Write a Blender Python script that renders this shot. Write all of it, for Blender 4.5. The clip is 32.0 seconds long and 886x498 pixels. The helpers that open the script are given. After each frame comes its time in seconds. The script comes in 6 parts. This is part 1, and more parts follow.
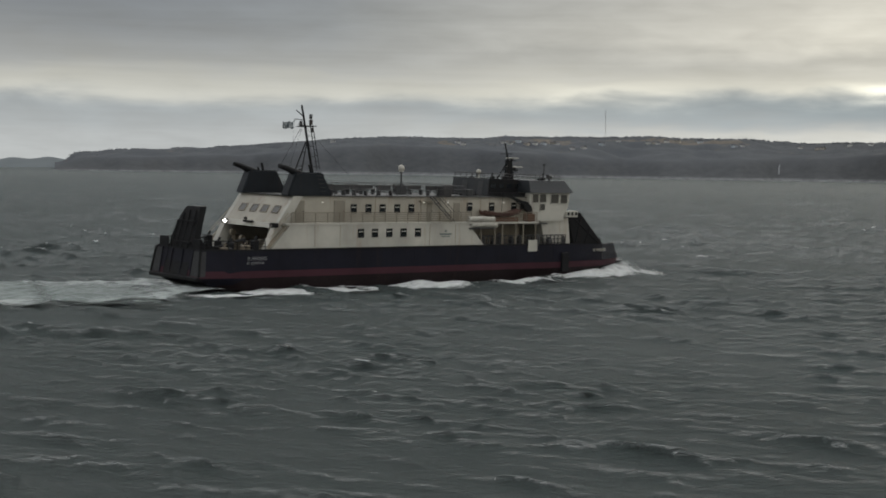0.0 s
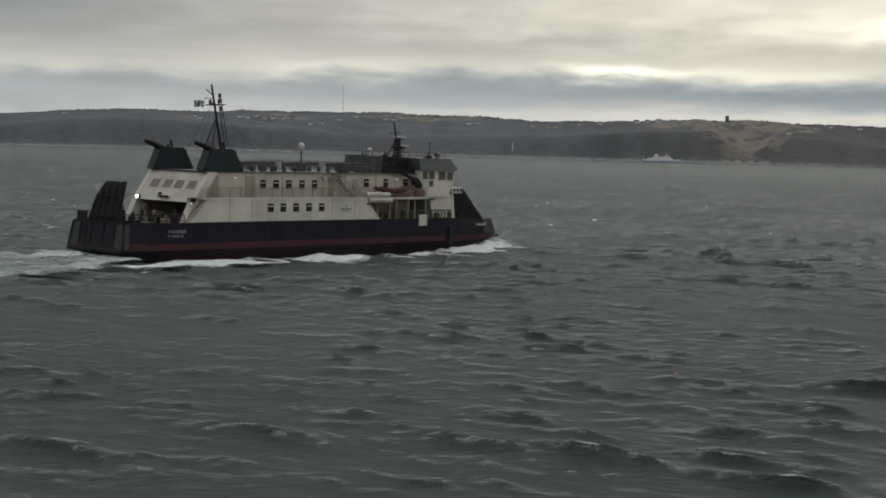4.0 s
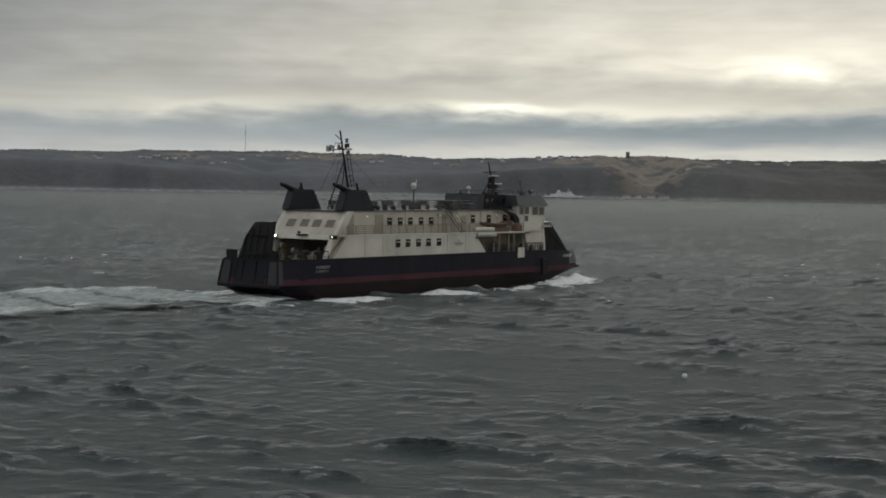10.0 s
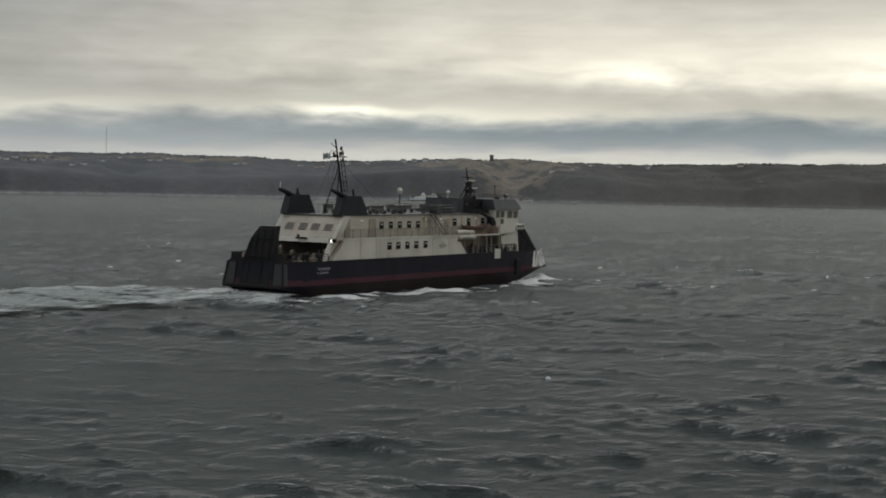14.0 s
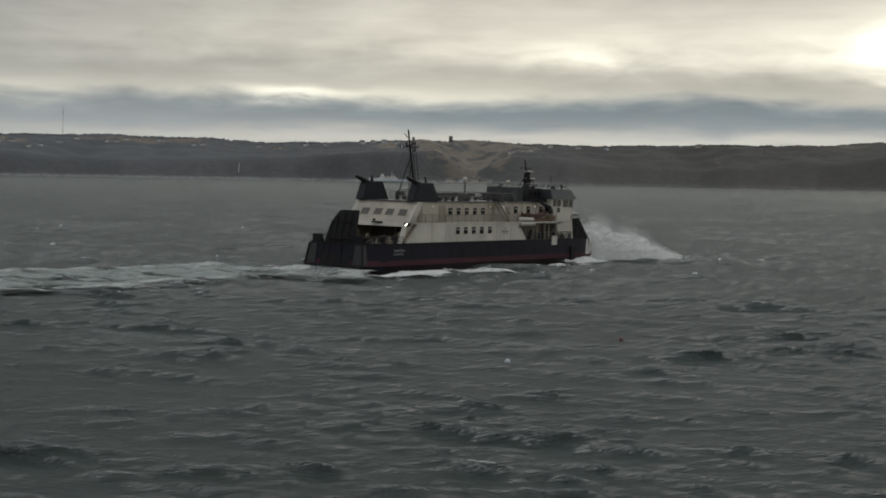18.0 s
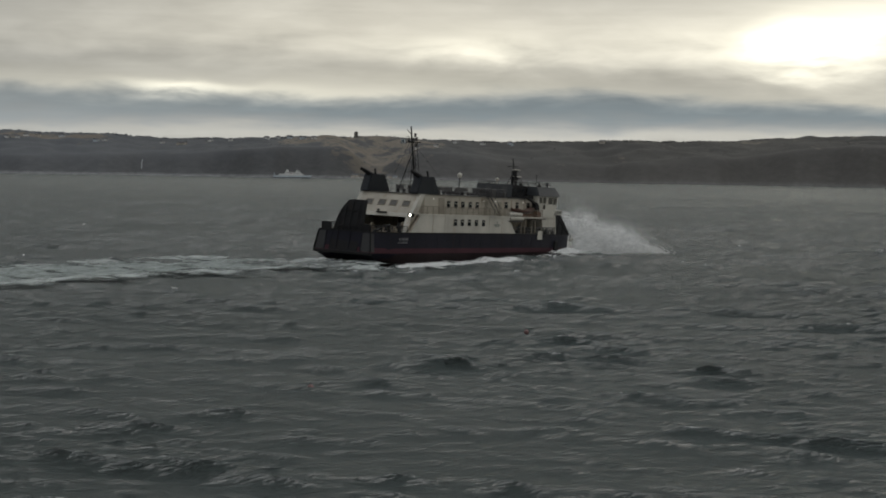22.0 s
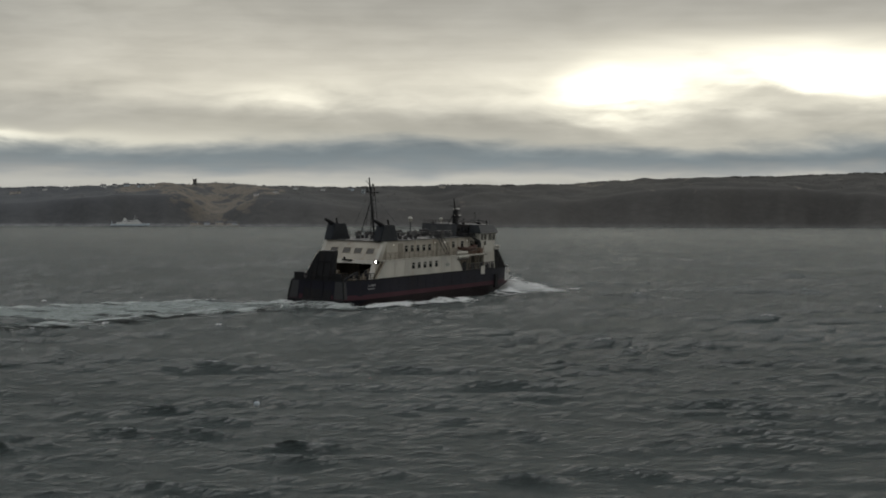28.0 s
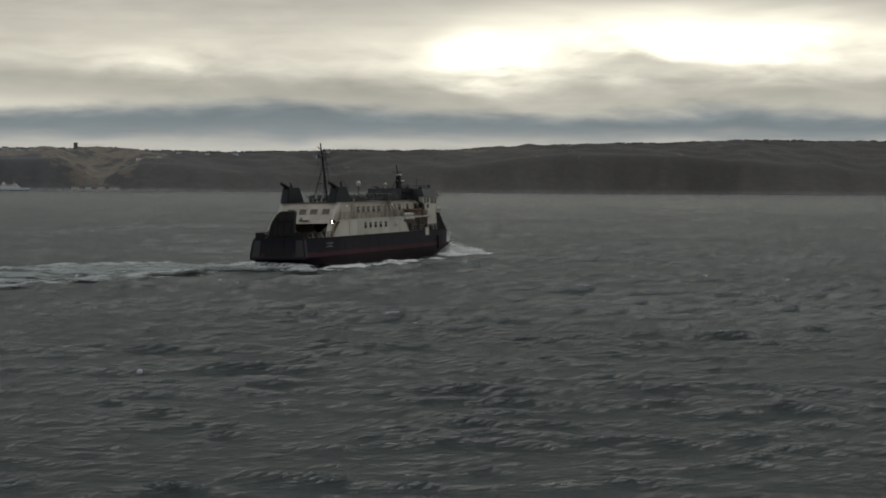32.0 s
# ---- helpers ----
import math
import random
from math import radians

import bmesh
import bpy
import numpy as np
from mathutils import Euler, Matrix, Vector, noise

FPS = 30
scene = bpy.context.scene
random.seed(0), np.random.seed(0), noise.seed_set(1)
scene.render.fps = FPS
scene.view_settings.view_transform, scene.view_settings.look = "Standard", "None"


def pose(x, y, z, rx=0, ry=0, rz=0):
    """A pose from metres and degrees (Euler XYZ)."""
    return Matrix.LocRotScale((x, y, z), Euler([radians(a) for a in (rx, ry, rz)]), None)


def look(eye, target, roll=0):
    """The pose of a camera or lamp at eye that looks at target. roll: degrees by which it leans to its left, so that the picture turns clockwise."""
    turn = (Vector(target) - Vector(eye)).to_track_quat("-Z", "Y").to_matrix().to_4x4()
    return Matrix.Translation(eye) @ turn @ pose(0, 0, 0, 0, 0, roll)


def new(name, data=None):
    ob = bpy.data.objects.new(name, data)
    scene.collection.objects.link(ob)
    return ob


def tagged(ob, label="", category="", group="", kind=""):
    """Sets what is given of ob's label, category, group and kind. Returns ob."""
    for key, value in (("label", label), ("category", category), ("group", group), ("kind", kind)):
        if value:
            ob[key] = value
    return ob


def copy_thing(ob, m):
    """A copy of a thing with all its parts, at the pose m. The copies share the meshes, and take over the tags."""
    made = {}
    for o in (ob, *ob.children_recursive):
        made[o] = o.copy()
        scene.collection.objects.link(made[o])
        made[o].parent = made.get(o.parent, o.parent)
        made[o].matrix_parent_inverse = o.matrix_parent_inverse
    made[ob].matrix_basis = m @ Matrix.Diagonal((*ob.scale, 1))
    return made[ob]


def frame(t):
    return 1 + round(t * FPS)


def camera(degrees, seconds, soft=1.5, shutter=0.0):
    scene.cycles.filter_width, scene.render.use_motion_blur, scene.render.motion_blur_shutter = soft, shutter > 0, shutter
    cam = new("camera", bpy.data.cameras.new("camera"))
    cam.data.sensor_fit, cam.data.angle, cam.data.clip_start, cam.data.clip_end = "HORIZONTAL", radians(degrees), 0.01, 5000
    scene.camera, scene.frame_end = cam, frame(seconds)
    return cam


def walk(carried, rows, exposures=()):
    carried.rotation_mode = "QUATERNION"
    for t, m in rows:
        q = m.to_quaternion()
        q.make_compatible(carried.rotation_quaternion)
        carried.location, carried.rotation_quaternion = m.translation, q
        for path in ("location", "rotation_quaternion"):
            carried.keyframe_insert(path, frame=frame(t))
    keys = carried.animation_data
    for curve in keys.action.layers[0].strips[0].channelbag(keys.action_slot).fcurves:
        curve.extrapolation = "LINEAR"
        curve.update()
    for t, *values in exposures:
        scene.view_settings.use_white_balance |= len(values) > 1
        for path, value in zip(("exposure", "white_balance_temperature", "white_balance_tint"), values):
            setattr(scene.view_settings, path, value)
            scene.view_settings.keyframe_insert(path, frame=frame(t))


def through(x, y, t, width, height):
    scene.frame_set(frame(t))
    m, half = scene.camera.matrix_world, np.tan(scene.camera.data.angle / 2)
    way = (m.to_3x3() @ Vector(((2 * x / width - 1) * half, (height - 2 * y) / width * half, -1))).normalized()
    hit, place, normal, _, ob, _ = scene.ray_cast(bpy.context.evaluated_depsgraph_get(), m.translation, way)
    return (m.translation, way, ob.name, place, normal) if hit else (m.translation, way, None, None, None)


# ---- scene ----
# The eye stands on the shore, about ten metres above the sea; azimuth 0 looks along +y.
EYE = (0.0, 0.0, 10.4)


def aim(azimuth, elevation, roll):
    a, e = radians(azimuth), radians(elevation)
    way = Vector((math.sin(a) * math.cos(e), math.cos(a) * math.cos(e), math.sin(e)))
    return look(EYE, Vector(EYE) + way * 100, roll)


cam = camera(31.33, 32.0, soft=1.85)
walk(cam, [
    (0, aim(-19.57, -2.87, 0.87)), (0.5, aim(-17.75, -2.99, 0.90)), (1, aim(-14.52, -3.10, 0.92)), (1.5, aim(-14.26, -2.96, 0.96)), (2, aim(-14.56, -2.83, 0.95)),
    (2.5, aim(-14.20, -2.49, 1.05)), (3, aim(-12.97, -2.90, 1.33)), (3.5, aim(-11.29, -3.57, 1.34)), (4, aim(-10.04, -3.58, 1.51)), (4.5, aim(-10.18, -2.94, 1.38)),
    (6.5, aim(-8.48, -2.33, 0.97)), (7, aim(-8.56, -2.25, 0.87)), (7.5, aim(-8.35, -2.32, 0.78)), (8, aim(-8.10, -2.33, 0.74)), (8.5, aim(-7.88, -2.23, 0.78)),
    (9, aim(-7.68, -2.18, 0.87)), (9.5, aim(-7.21, -2.12, 0.95)), (10, aim(-6.60, -2.14, 0.99)), (10.5, aim(-5.84, -2.05, 1.01)), (11, aim(-5.33, -2.00, 0.97)),
    (11.5, aim(-4.99, -1.95, 0.99)), (12, aim(-5.06, -1.88, 1.06)), (12.5, aim(-4.40, -1.91, 1.12)), (13, aim(-3.65, -1.86, 1.11)), (13.5, aim(-2.43, -1.90, 1.06)),
    (14, aim(-1.70, -1.96, 1.06)), (14.5, aim(-1.75, -2.02, 1.06)), (16.5, aim(-0.91, -2.40, 1.03)), (17, aim(-0.69, -2.51, 1.03)), (17.5, aim(-0.48, -2.64, 1.04)),
    (18, aim(-0.21, -2.61, 1.03)), (18.5, aim(0.50, -2.59, 1.02)), (19, aim(0.81, -2.52, 1.05)), (19.5, aim(1.03, -2.52, 1.05)), (20, aim(1.27, -2.51, 1.05)),
    (20.5, aim(1.34, -2.51, 1.03)), (21, aim(1.67, -2.48, 1.01)), (21.5, aim(1.93, -2.60, 0.99)), (22, aim(3.21, -2.71, 0.94)), (22.5, aim(3.96, -2.70, 0.90)),
    (23, aim(4.07, -2.70, 0.86)), (23.5, aim(4.07, -2.67, 0.80)), (24, aim(4.43, -2.63, 0.75)), (24.5, aim(4.80, -2.60, 0.66)), (25, aim(5.61, -2.60, 0.57)),
    (25.5, aim(6.00, -2.63, 0.52)), (27.5, aim(8.44, -2.06, 0.24)), (28, aim(8.93, -1.02, 0.15)), (28.5, aim(9.83, -0.87, 0.19)), (29, aim(10.35, -0.88, 0.18)),
    (29.5, aim(10.95, -0.97, 0.30)), (30, aim(10.85, -1.32, 0.40)), (30.5, aim(10.59, -1.77, 0.48)), (31, aim(11.04, -2.34, 0.48)), (31.5, aim(11.54, -2.36, 0.42)),
    (32, aim(13.09, -2.26, 0.32)),
], exposures=[(0, 0.26), (8, 0.16), (14, 0.08), (18, -0.04), (24, -0.15), (32, -0.28)])

# ---- light ----
world = bpy.data.worlds.new("overcast_sky")
scene.world = world
world.use_nodes = True
SUN_AZ, SUN_EL = 17.0, 27.0


def sky_world():
    nt = world.node_tree
    nt.nodes.clear()
    out = nt.nodes.new("ShaderNodeOutputWorld")
    bg = nt.nodes.new("ShaderNodeBackground")
    sky = nt.nodes.new("ShaderNodeTexSky")
    sky.sky_type = "NISHITA"
    sky.sun_disc = False
    sky.sun_elevation, sky.sun_rotation = radians(SUN_EL), radians(SUN_AZ)
    sky.dust_density = 4.0
    dim = nt.nodes.new("ShaderNodeVectorMath")
    dim.operation = "SCALE"
    dim.inputs["Scale"].default_value = 0.06
    cloud = nt.nodes.new("ShaderNodeTexNoise")
    cloud.inputs["Scale"].default_value = 3.0
    cloud.inputs["Detail"].default_value = 5.0
    ramp = nt.nodes.new("ShaderNodeValToRGB")
    ramp.color_ramp.elements[0].position, ramp.color_ramp.elements[1].position = 0.3, 0.7
    ramp.color_ramp.elements[0].color = (0.705, 0.73, 0.75, 1)
    ramp.color_ramp.elements[1].color = (0.935, 0.95, 0.955, 1)
    mix = nt.nodes.new("ShaderNodeMix")
    mix.data_type = "RGBA"
    mix.inputs["Factor"].default_value = 0.85
    nt.links.new(sky.outputs["Color"], dim.inputs[0])
    nt.links.new(cloud.outputs["Fac"], ramp.inputs["Fac"])
    nt.links.new(dim.outputs["Vector"], mix.inputs["A"])
    nt.links.new(ramp.outputs["Color"], mix.inputs["B"])
    nt.links.new(mix.outputs["Result"], bg.inputs["Color"])
    bg.inputs["Strength"].default_value = 1.0
    nt.links.new(bg.outputs["Background"], out.inputs["Surface"])


sky_world()
sun = new("sun", bpy.data.lights.new("sun", "SUN"))
sun.data.energy, sun.data.angle, sun.data.color = 0.5, radians(100), (1.0, 0.95, 0.86)
sun.matrix_world = look((0, 0, 0), (-math.sin(radians(SUN_AZ)), -math.cos(radians(SUN_AZ)), -math.tan(radians(SUN_EL))))


# ---- node helpers and materials ----
class Nodes:
    """A short way to write node trees: each method adds a node and returns its output."""

    def __init__(self, name):
        self.mat = bpy.data.materials.new(name)
        self.mat.use_nodes = True
        self.t = self.mat.node_tree
        self.t.nodes.clear()

    def put(self, socket, value):
        if isinstance(value, bpy.types.NodeSocket):
            self.t.links.new(value, socket)
        elif value is not None:
            socket.default_value = value

    def math(self, op, a, b=None, c=None):
        n = self.t.nodes.new("ShaderNodeMath")
        n.operation = op
        for s, v in zip(n.inputs, (a, b, c)):
            self.put(s, v)
        return n.outputs[0]

    def coords(self, kind="Object"):
        return self.t.nodes.new("ShaderNodeTexCoord").outputs[kind]

    def attr(self, name):
        n = self.t.nodes.new("ShaderNodeAttribute")
        n.attribute_name = name
        return n.outputs["Fac"]

    def mapping(self, vec, scale, loc=(0, 0, 0)):
        n = self.t.nodes.new("ShaderNodeMapping")
        self.put(n.inputs["Vector"], vec)
        n.inputs["Scale"].default_value, n.inputs["Location"].default_value = scale, loc
        return n.outputs[0]

    def noise(self, vec, scale, detail=4.0, rough=0.55, distortion=0.0):
        n = self.t.nodes.new("ShaderNodeTexNoise")
        self.put(n.inputs["Vector"], vec)
        n.inputs["Scale"].default_value, n.inputs["Detail"].default_value = scale, detail
        n.inputs["Roughness"].default_value, n.inputs["Distortion"].default_value = rough, distortion
        return n.outputs["Fac"]

    def ridges(self, vec, scale, detail, rough):
        n = self.t.nodes.new("ShaderNodeTexNoise")
        n.noise_type = "RIDGED_MULTIFRACTAL"
        self.put(n.inputs["Vector"], vec)
        n.inputs["Scale"].default_value, n.inputs["Detail"].default_value, n.inputs["Roughness"].default_value = scale, detail, rough
        return n.outputs["Fac"]

    def ramp(self, fac, *stops, ease="LINEAR"):
        n = self.t.nodes.new("ShaderNodeValToRGB")
        self.put(n.inputs["Fac"], fac)
        r = n.color_ramp
        r.interpolation = ease
        while len(r.elements) < len(stops):
            r.elements.new(0.5)
        for e, (p, c) in zip(r.elements, stops):
            e.position = p
            e.color = (*c, 1) if isinstance(c, tuple) else (c, c, c, 1)
        return n.outputs["Color"]

    def mix(self, fac, a, b):
        n = self.t.nodes.new("ShaderNodeMix")
        n.data_type = "RGBA"
        for s, v in (("Factor", fac), ("A", a), ("B", b)):
            self.put(n.inputs[s], (*v, 1) if isinstance(v, tuple) and len(v) == 3 else v)
        return n.outputs["Result"]

    def bump(self, height, strength, distance):
        n = self.t.nodes.new("ShaderNodeBump")
        self.put(n.inputs["Height"], height)
        n.inputs["Strength"].default_value, n.inputs["Distance"].default_value = strength, distance
        return n.outputs[0]

    def surface(self, colour, rough=0.6, metal=0.0, normal=None, alpha=None, ior=None, emission=None, glow=0.0):
        b = self.t.nodes.new("ShaderNodeBsdfPrincipled")
        self.put(b.inputs["Base Color"], (*colour, 1) if isinstance(colour, tuple) else colour)
        self.put(b.inputs["Roughness"], rough)
        self.put(b.inputs["Metallic"], metal)
        self.put(b.inputs["Normal"], normal)
        self.put(b.inputs["Alpha"], alpha)
        self.put(b.inputs["IOR"], ior)
        if emission:
            b.inputs["Emission Color"].default_value = (*emission, 1)
            b.inputs["Emission Strength"].default_value = glow
        o = self.t.nodes.new("ShaderNodeOutputMaterial")
        self.t.links.new(b.outputs[0], o.inputs["Surface"])
        return self.mat


def paint(name, colour, rough=0.45, stain=(0.12, 0.07, 0.04), amount=0.35, metal=0.0, ior=None):
    """Ship's paint: faded in patches, with rust and dirt that runs downwards."""
    n = Nodes(name)
    c = n.coords()
    fade = n.noise(c, 0.35, 3)
    streak = n.noise(n.mapping(c, (1.6, 1.6, 0.16)), 1.0, 5, 0.65)
    fine = n.noise(c, 6.0, 4)
    dark = tuple(v * 0.72 for v in colour)
    base = n.mix(n.ramp(fade, (0.35, 0.0), (0.7, 1.0)), colour, dark)
    rust = n.math("MULTIPLY", n.ramp(streak, (0.56, 0.0), (0.72, 1.0)), amount)
    base = n.mix(rust, base, stain)
    return n.surface(base, n.ramp(fine, (0.3, rough * 0.8), (0.7, min(1, rough * 1.25))), metal, n.bump(fine, 0.25, 0.02), ior=ior)


WHITE = paint("white_paint", (0.45, 0.43, 0.375), 0.4, (0.26, 0.17, 0.09), 0.4)
# dirty cream, darkened further for the shade on the set-back deckhouse
DECKHOUSE = paint("shaded_dirty_cream_paint", (0.375, 0.345, 0.285), 0.45, (0.20, 0.125, 0.065), 0.55)
CREAM = paint("weathered_cream_paint", (0.34, 0.29, 0.22), 0.5, (0.24, 0.13, 0.06), 0.55)
NAVY = paint("navy_hull_paint", (0.011, 0.011, 0.018), 0.5, (0.026, 0.017, 0.015), 0.35, ior=1.22)
BLACK = paint("black_paint", (0.014, 0.014, 0.015), 0.6, (0.035, 0.022, 0.015), 0.3, ior=1.22)
RED = paint("red_stripe_paint", (0.050, 0.017, 0.024), 0.6, (0.04, 0.016, 0.016), 0.5, ior=1.25)
WETNAVY = paint("wet_navy_paint", (0.008, 0.008, 0.015), 0.13, (0.02, 0.015, 0.014), 0.3, ior=1.5)
BOOT = paint("dark_bottom_paint", (0.016, 0.010, 0.011), 0.6, (0.03, 0.02, 0.016), 0.5, ior=1.25)
GREY = paint("grey_deck_paint", (0.055, 0.055, 0.052), 0.6, (0.08, 0.05, 0.03), 0.5)
FUNNEL = paint("slate_funnel_paint", (0.017, 0.020, 0.024), 0.5, (0.04, 0.026, 0.018), 0.35, ior=1.25)
TEAL = paint("slate_fascia_paint", (0.013, 0.016, 0.019), 0.5, (0.05, 0.03, 0.02), 0.3)
RUST = paint("rusty_brown_paint", (0.15, 0.07, 0.04), 0.7, (0.08, 0.03, 0.015), 0.6)
ORANGE = paint("orange_boat_paint", (0.085, 0.040, 0.030), 0.55, (0.12, 0.08, 0.06), 0.5)
# stern corner plates: the light they catch put in, paler than the navy
PLATE = paint("lit_corner_plating", (0.0135, 0.014, 0.0155), 0.6, (0.05, 0.035, 0.025), 0.5)
STEEL = paint("dark_steel", (0.032, 0.032, 0.033), 0.5, (0.1, 0.05, 0.03), 0.4)
EMBLEM = paint("faded_green_lettering", (0.15, 0.18, 0.165), 0.6, (0.3, 0.29, 0.25), 0.5)
# darker than the walls: the shade of the door recesses is put in
DOORP = paint("grey_brown_door_paint", (0.24, 0.215, 0.17), 0.55, (0.16, 0.09, 0.05), 0.5)
GLASS = Nodes("dark_window_glass").surface((0.012, 0.014, 0.016), 0.08)
RAIL = paint("weathered_rail_paint", (0.17, 0.145, 0.11), 0.6, (0.12, 0.07, 0.04), 0.5)
# lighter brown-grey glass; on the wheelhouse its tone stands for reflections
PANE = Nodes("brownish_reflection_glass").surface((0.050, 0.046, 0.038), 0.25)
BROWN = paint("brown_primer_paint", (0.20, 0.165, 0.12), 0.7, (0.03, 0.02, 0.015), 0.5)
LAMP = Nodes("lit_floodlight").surface((0.9, 0.9, 0.85), 0.3, emission=(1.0, 0.96, 0.85), glow=14.0)
LAMP2 = Nodes("lit_deck_light").surface((0.9, 0.9, 0.85), 0.3, emission=(1.0, 0.93, 0.8), glow=0.25)


def water_material():
    """Rough sea: dark green body, and the sky mirrored more the flatter a slope is seen."""
    n = Nodes("sea_water")
    c = n.coords()
    gust = n.noise(c, 0.022, 4, 0.55, 0.4)
    chop = n.ridges(n.mapping(c, (0.32, 1.10, 1.0)), 0.75, 4, 0.55)
    mid = n.noise(n.mapping(c, (0.32, 1.15, 1.0)), 1.1, 5, 0.62, 0.35)
    fine = n.noise(n.mapping(c, (0.45, 1.25, 1.0)), 3.4, 5, 0.66, 0.3)
    h = n.math("ADD", n.math("MULTIPLY", chop, 0.12), n.math("ADD", n.math("MULTIPLY", mid, 0.80), n.math("MULTIPLY", fine, 0.55)))
    h = n.math("MULTIPLY", h, n.ramp(gust, (0.35, 0.65), (0.65, 1.0)))
    normal = n.bump(h, 1.0, 1.25)
    lace = n.noise(n.mapping(c, (0.7, 1.4, 1.0)), 0.9, 6, 0.66)
    foam = n.ramp(n.math("ADD", n.attr("crest"), n.math("MULTIPLY", n.math("SUBTRACT", lace, 0.5), 1.3)), (0.62, 0.0), (0.9, 1.0))
    deep = n.mix(n.ramp(gust, (0.35, 0.0), (0.65, 1.0)), (0.058, 0.074, 0.072), (0.068, 0.084, 0.081))
    colour = n.mix(foam, deep, (0.62, 0.64, 0.63))
    fres = n.t.nodes.new("ShaderNodeFresnel")
    fres.inputs["IOR"].default_value = 1.33
    n.put(fres.inputs["Normal"], normal)
    # steep waves hide one another at a low angle, so the mirror never grows as strong as on flat water
    seen = n.ramp(fres.outputs[0], (0.0, 0.01), (0.03, 0.04), (0.08, 0.14), (0.15, 0.28), (0.33, 0.38), (0.6, 0.29), (1.0, 0.21))
    gloss = n.math("MULTIPLY", seen, n.math("SUBTRACT", 1.0, n.math("MULTIPLY", foam, 0.9)))
    body, mirror, both = n.t.nodes.new("ShaderNodeBsdfDiffuse"), n.t.nodes.new("ShaderNodeBsdfGlossy"), n.t.nodes.new("ShaderNodeMixShader")
    n.put(body.inputs["Color"], colour)
    n.put(body.inputs["Normal"], normal)
    mirror.inputs["Roughness"].default_value = 0.13
    n.put(mirror.inputs["Normal"], normal)
    n.put(both.inputs[0], gloss)
    n.t.links.new(body.outputs[0], both.inputs[1])
    n.t.links.new(mirror.outputs[0], both.inputs[2])
    o = n.t.nodes.new("ShaderNodeOutputMaterial")
    n.t.links.new(both.outputs[0], o.inputs["Surface"])
    return n.mat


def lit_through(n, colour, alpha, normal=None, through=0.4):
    """White water: light scatters back from it and through it."""
    d, t = n.t.nodes.new("ShaderNodeBsdfDiffuse"), n.t.nodes.new("ShaderNodeBsdfTranslucent")
    for s in (d, t):
        n.put(s.inputs["Color"], (*colour, 1) if isinstance(colour, tuple) else colour)
        n.put(s.inputs["Normal"], normal)
    m, a, clear = n.t.nodes.new("ShaderNodeMixShader"), n.t.nodes.new("ShaderNodeMixShader"), n.t.nodes.new("ShaderNodeBsdfTransparent")
    m.inputs[0].default_value = through
    n.t.links.new(d.outputs[0], m.inputs[1])
    n.t.links.new(t.outputs[0], m.inputs[2])
    n.put(a.inputs[0], alpha)
    n.t.links.new(clear.outputs[0], a.inputs[1])
    n.t.links.new(m.outputs[0], a.inputs[2])
    o = n.t.nodes.new("ShaderNodeOutputMaterial")
    n.t.links.new(a.outputs[0], o.inputs["Surface"])
    return n.mat


def foam_material(name, colour, lo, hi, fine=1.9, coarse=1.5, most=1.0, clear=0.12):
    """Foam, torn into lace where it is thin; each piece has a pattern of its own."""
    n = Nodes(name)
    shift = n.t.nodes.new("ShaderNodeVectorMath")
    shift.operation = "ADD"
    n.put(shift.inputs[0], n.coords())
    n.put(shift.inputs[1], n.math("MULTIPLY", n.t.nodes.new("ShaderNodeObjectInfo").outputs["Random"], 300.0))
    c = shift.outputs[0]
    big = n.noise(n.mapping(c, (0.35, 1.1, 1.0)), 0.45, 3, 0.6, 0.8)
    lace = n.noise(n.mapping(c, (0.6, 1.6, 1.2)), 1.6, 6, 0.70, 0.5)
    v = n.math("ADD", n.attr("froth"), n.math("ADD", n.math("MULTIPLY", n.math("SUBTRACT", lace, 0.5), fine), n.math("MULTIPLY", n.math("SUBTRACT", big, 0.5), coarse)))
    alpha = n.ramp(v, (lo, 0.0), (hi, most))
    return lit_through(n, n.mix(n.ramp(lace, (0.3, 0.0), (0.7, 1.0)), tuple(0.55 * x for x in colour), colour), alpha, n.bump(lace, 0.8, 0.4), clear)


SEA = water_material()
FOAM = foam_material("white_foam", (0.88, 0.90, 0.89), 0.06, 0.55)
OLDFOAM = foam_material("thin_wake_foam", (0.56, 0.60, 0.585), 0.05, 0.95, 1.5, 1.3)
WASH = foam_material("aerated_water", (0.42, 0.465, 0.45), -0.05, 0.8, 0.9, 1.1, 0.92)
VEIL = foam_material("drifting_mist", (0.96, 0.965, 0.96), 0.0, 0.75, 0.6, 1.2, 0.95, 0.65)
MIST = lit_through(Nodes("spray_mist"), (0.96, 0.965, 0.96), 1.0, None, 0.7)


# ---- geometry helpers ----
def part(name, bm, material, parent=None, label=""):
    """One mesh object from a bmesh, under a thing or a part."""
    me = bpy.data.meshes.new(name)
    bm.to_mesh(me)
    bm.free()
    me.materials.append(material)
    ob = new(name, me)
    ob.parent = parent
    return tagged(ob, label)


def again(ob, parent, m):
    """The same mesh once more under a parent, at the pose m, with its own parts."""
    o = ob.copy()
    scene.collection.objects.link(o)
    o.parent, o.matrix_basis = parent, m
    for c in ob.children:
        again(c, o, c.matrix_basis.copy())
    return o


def fresh():
    return bmesh.new()


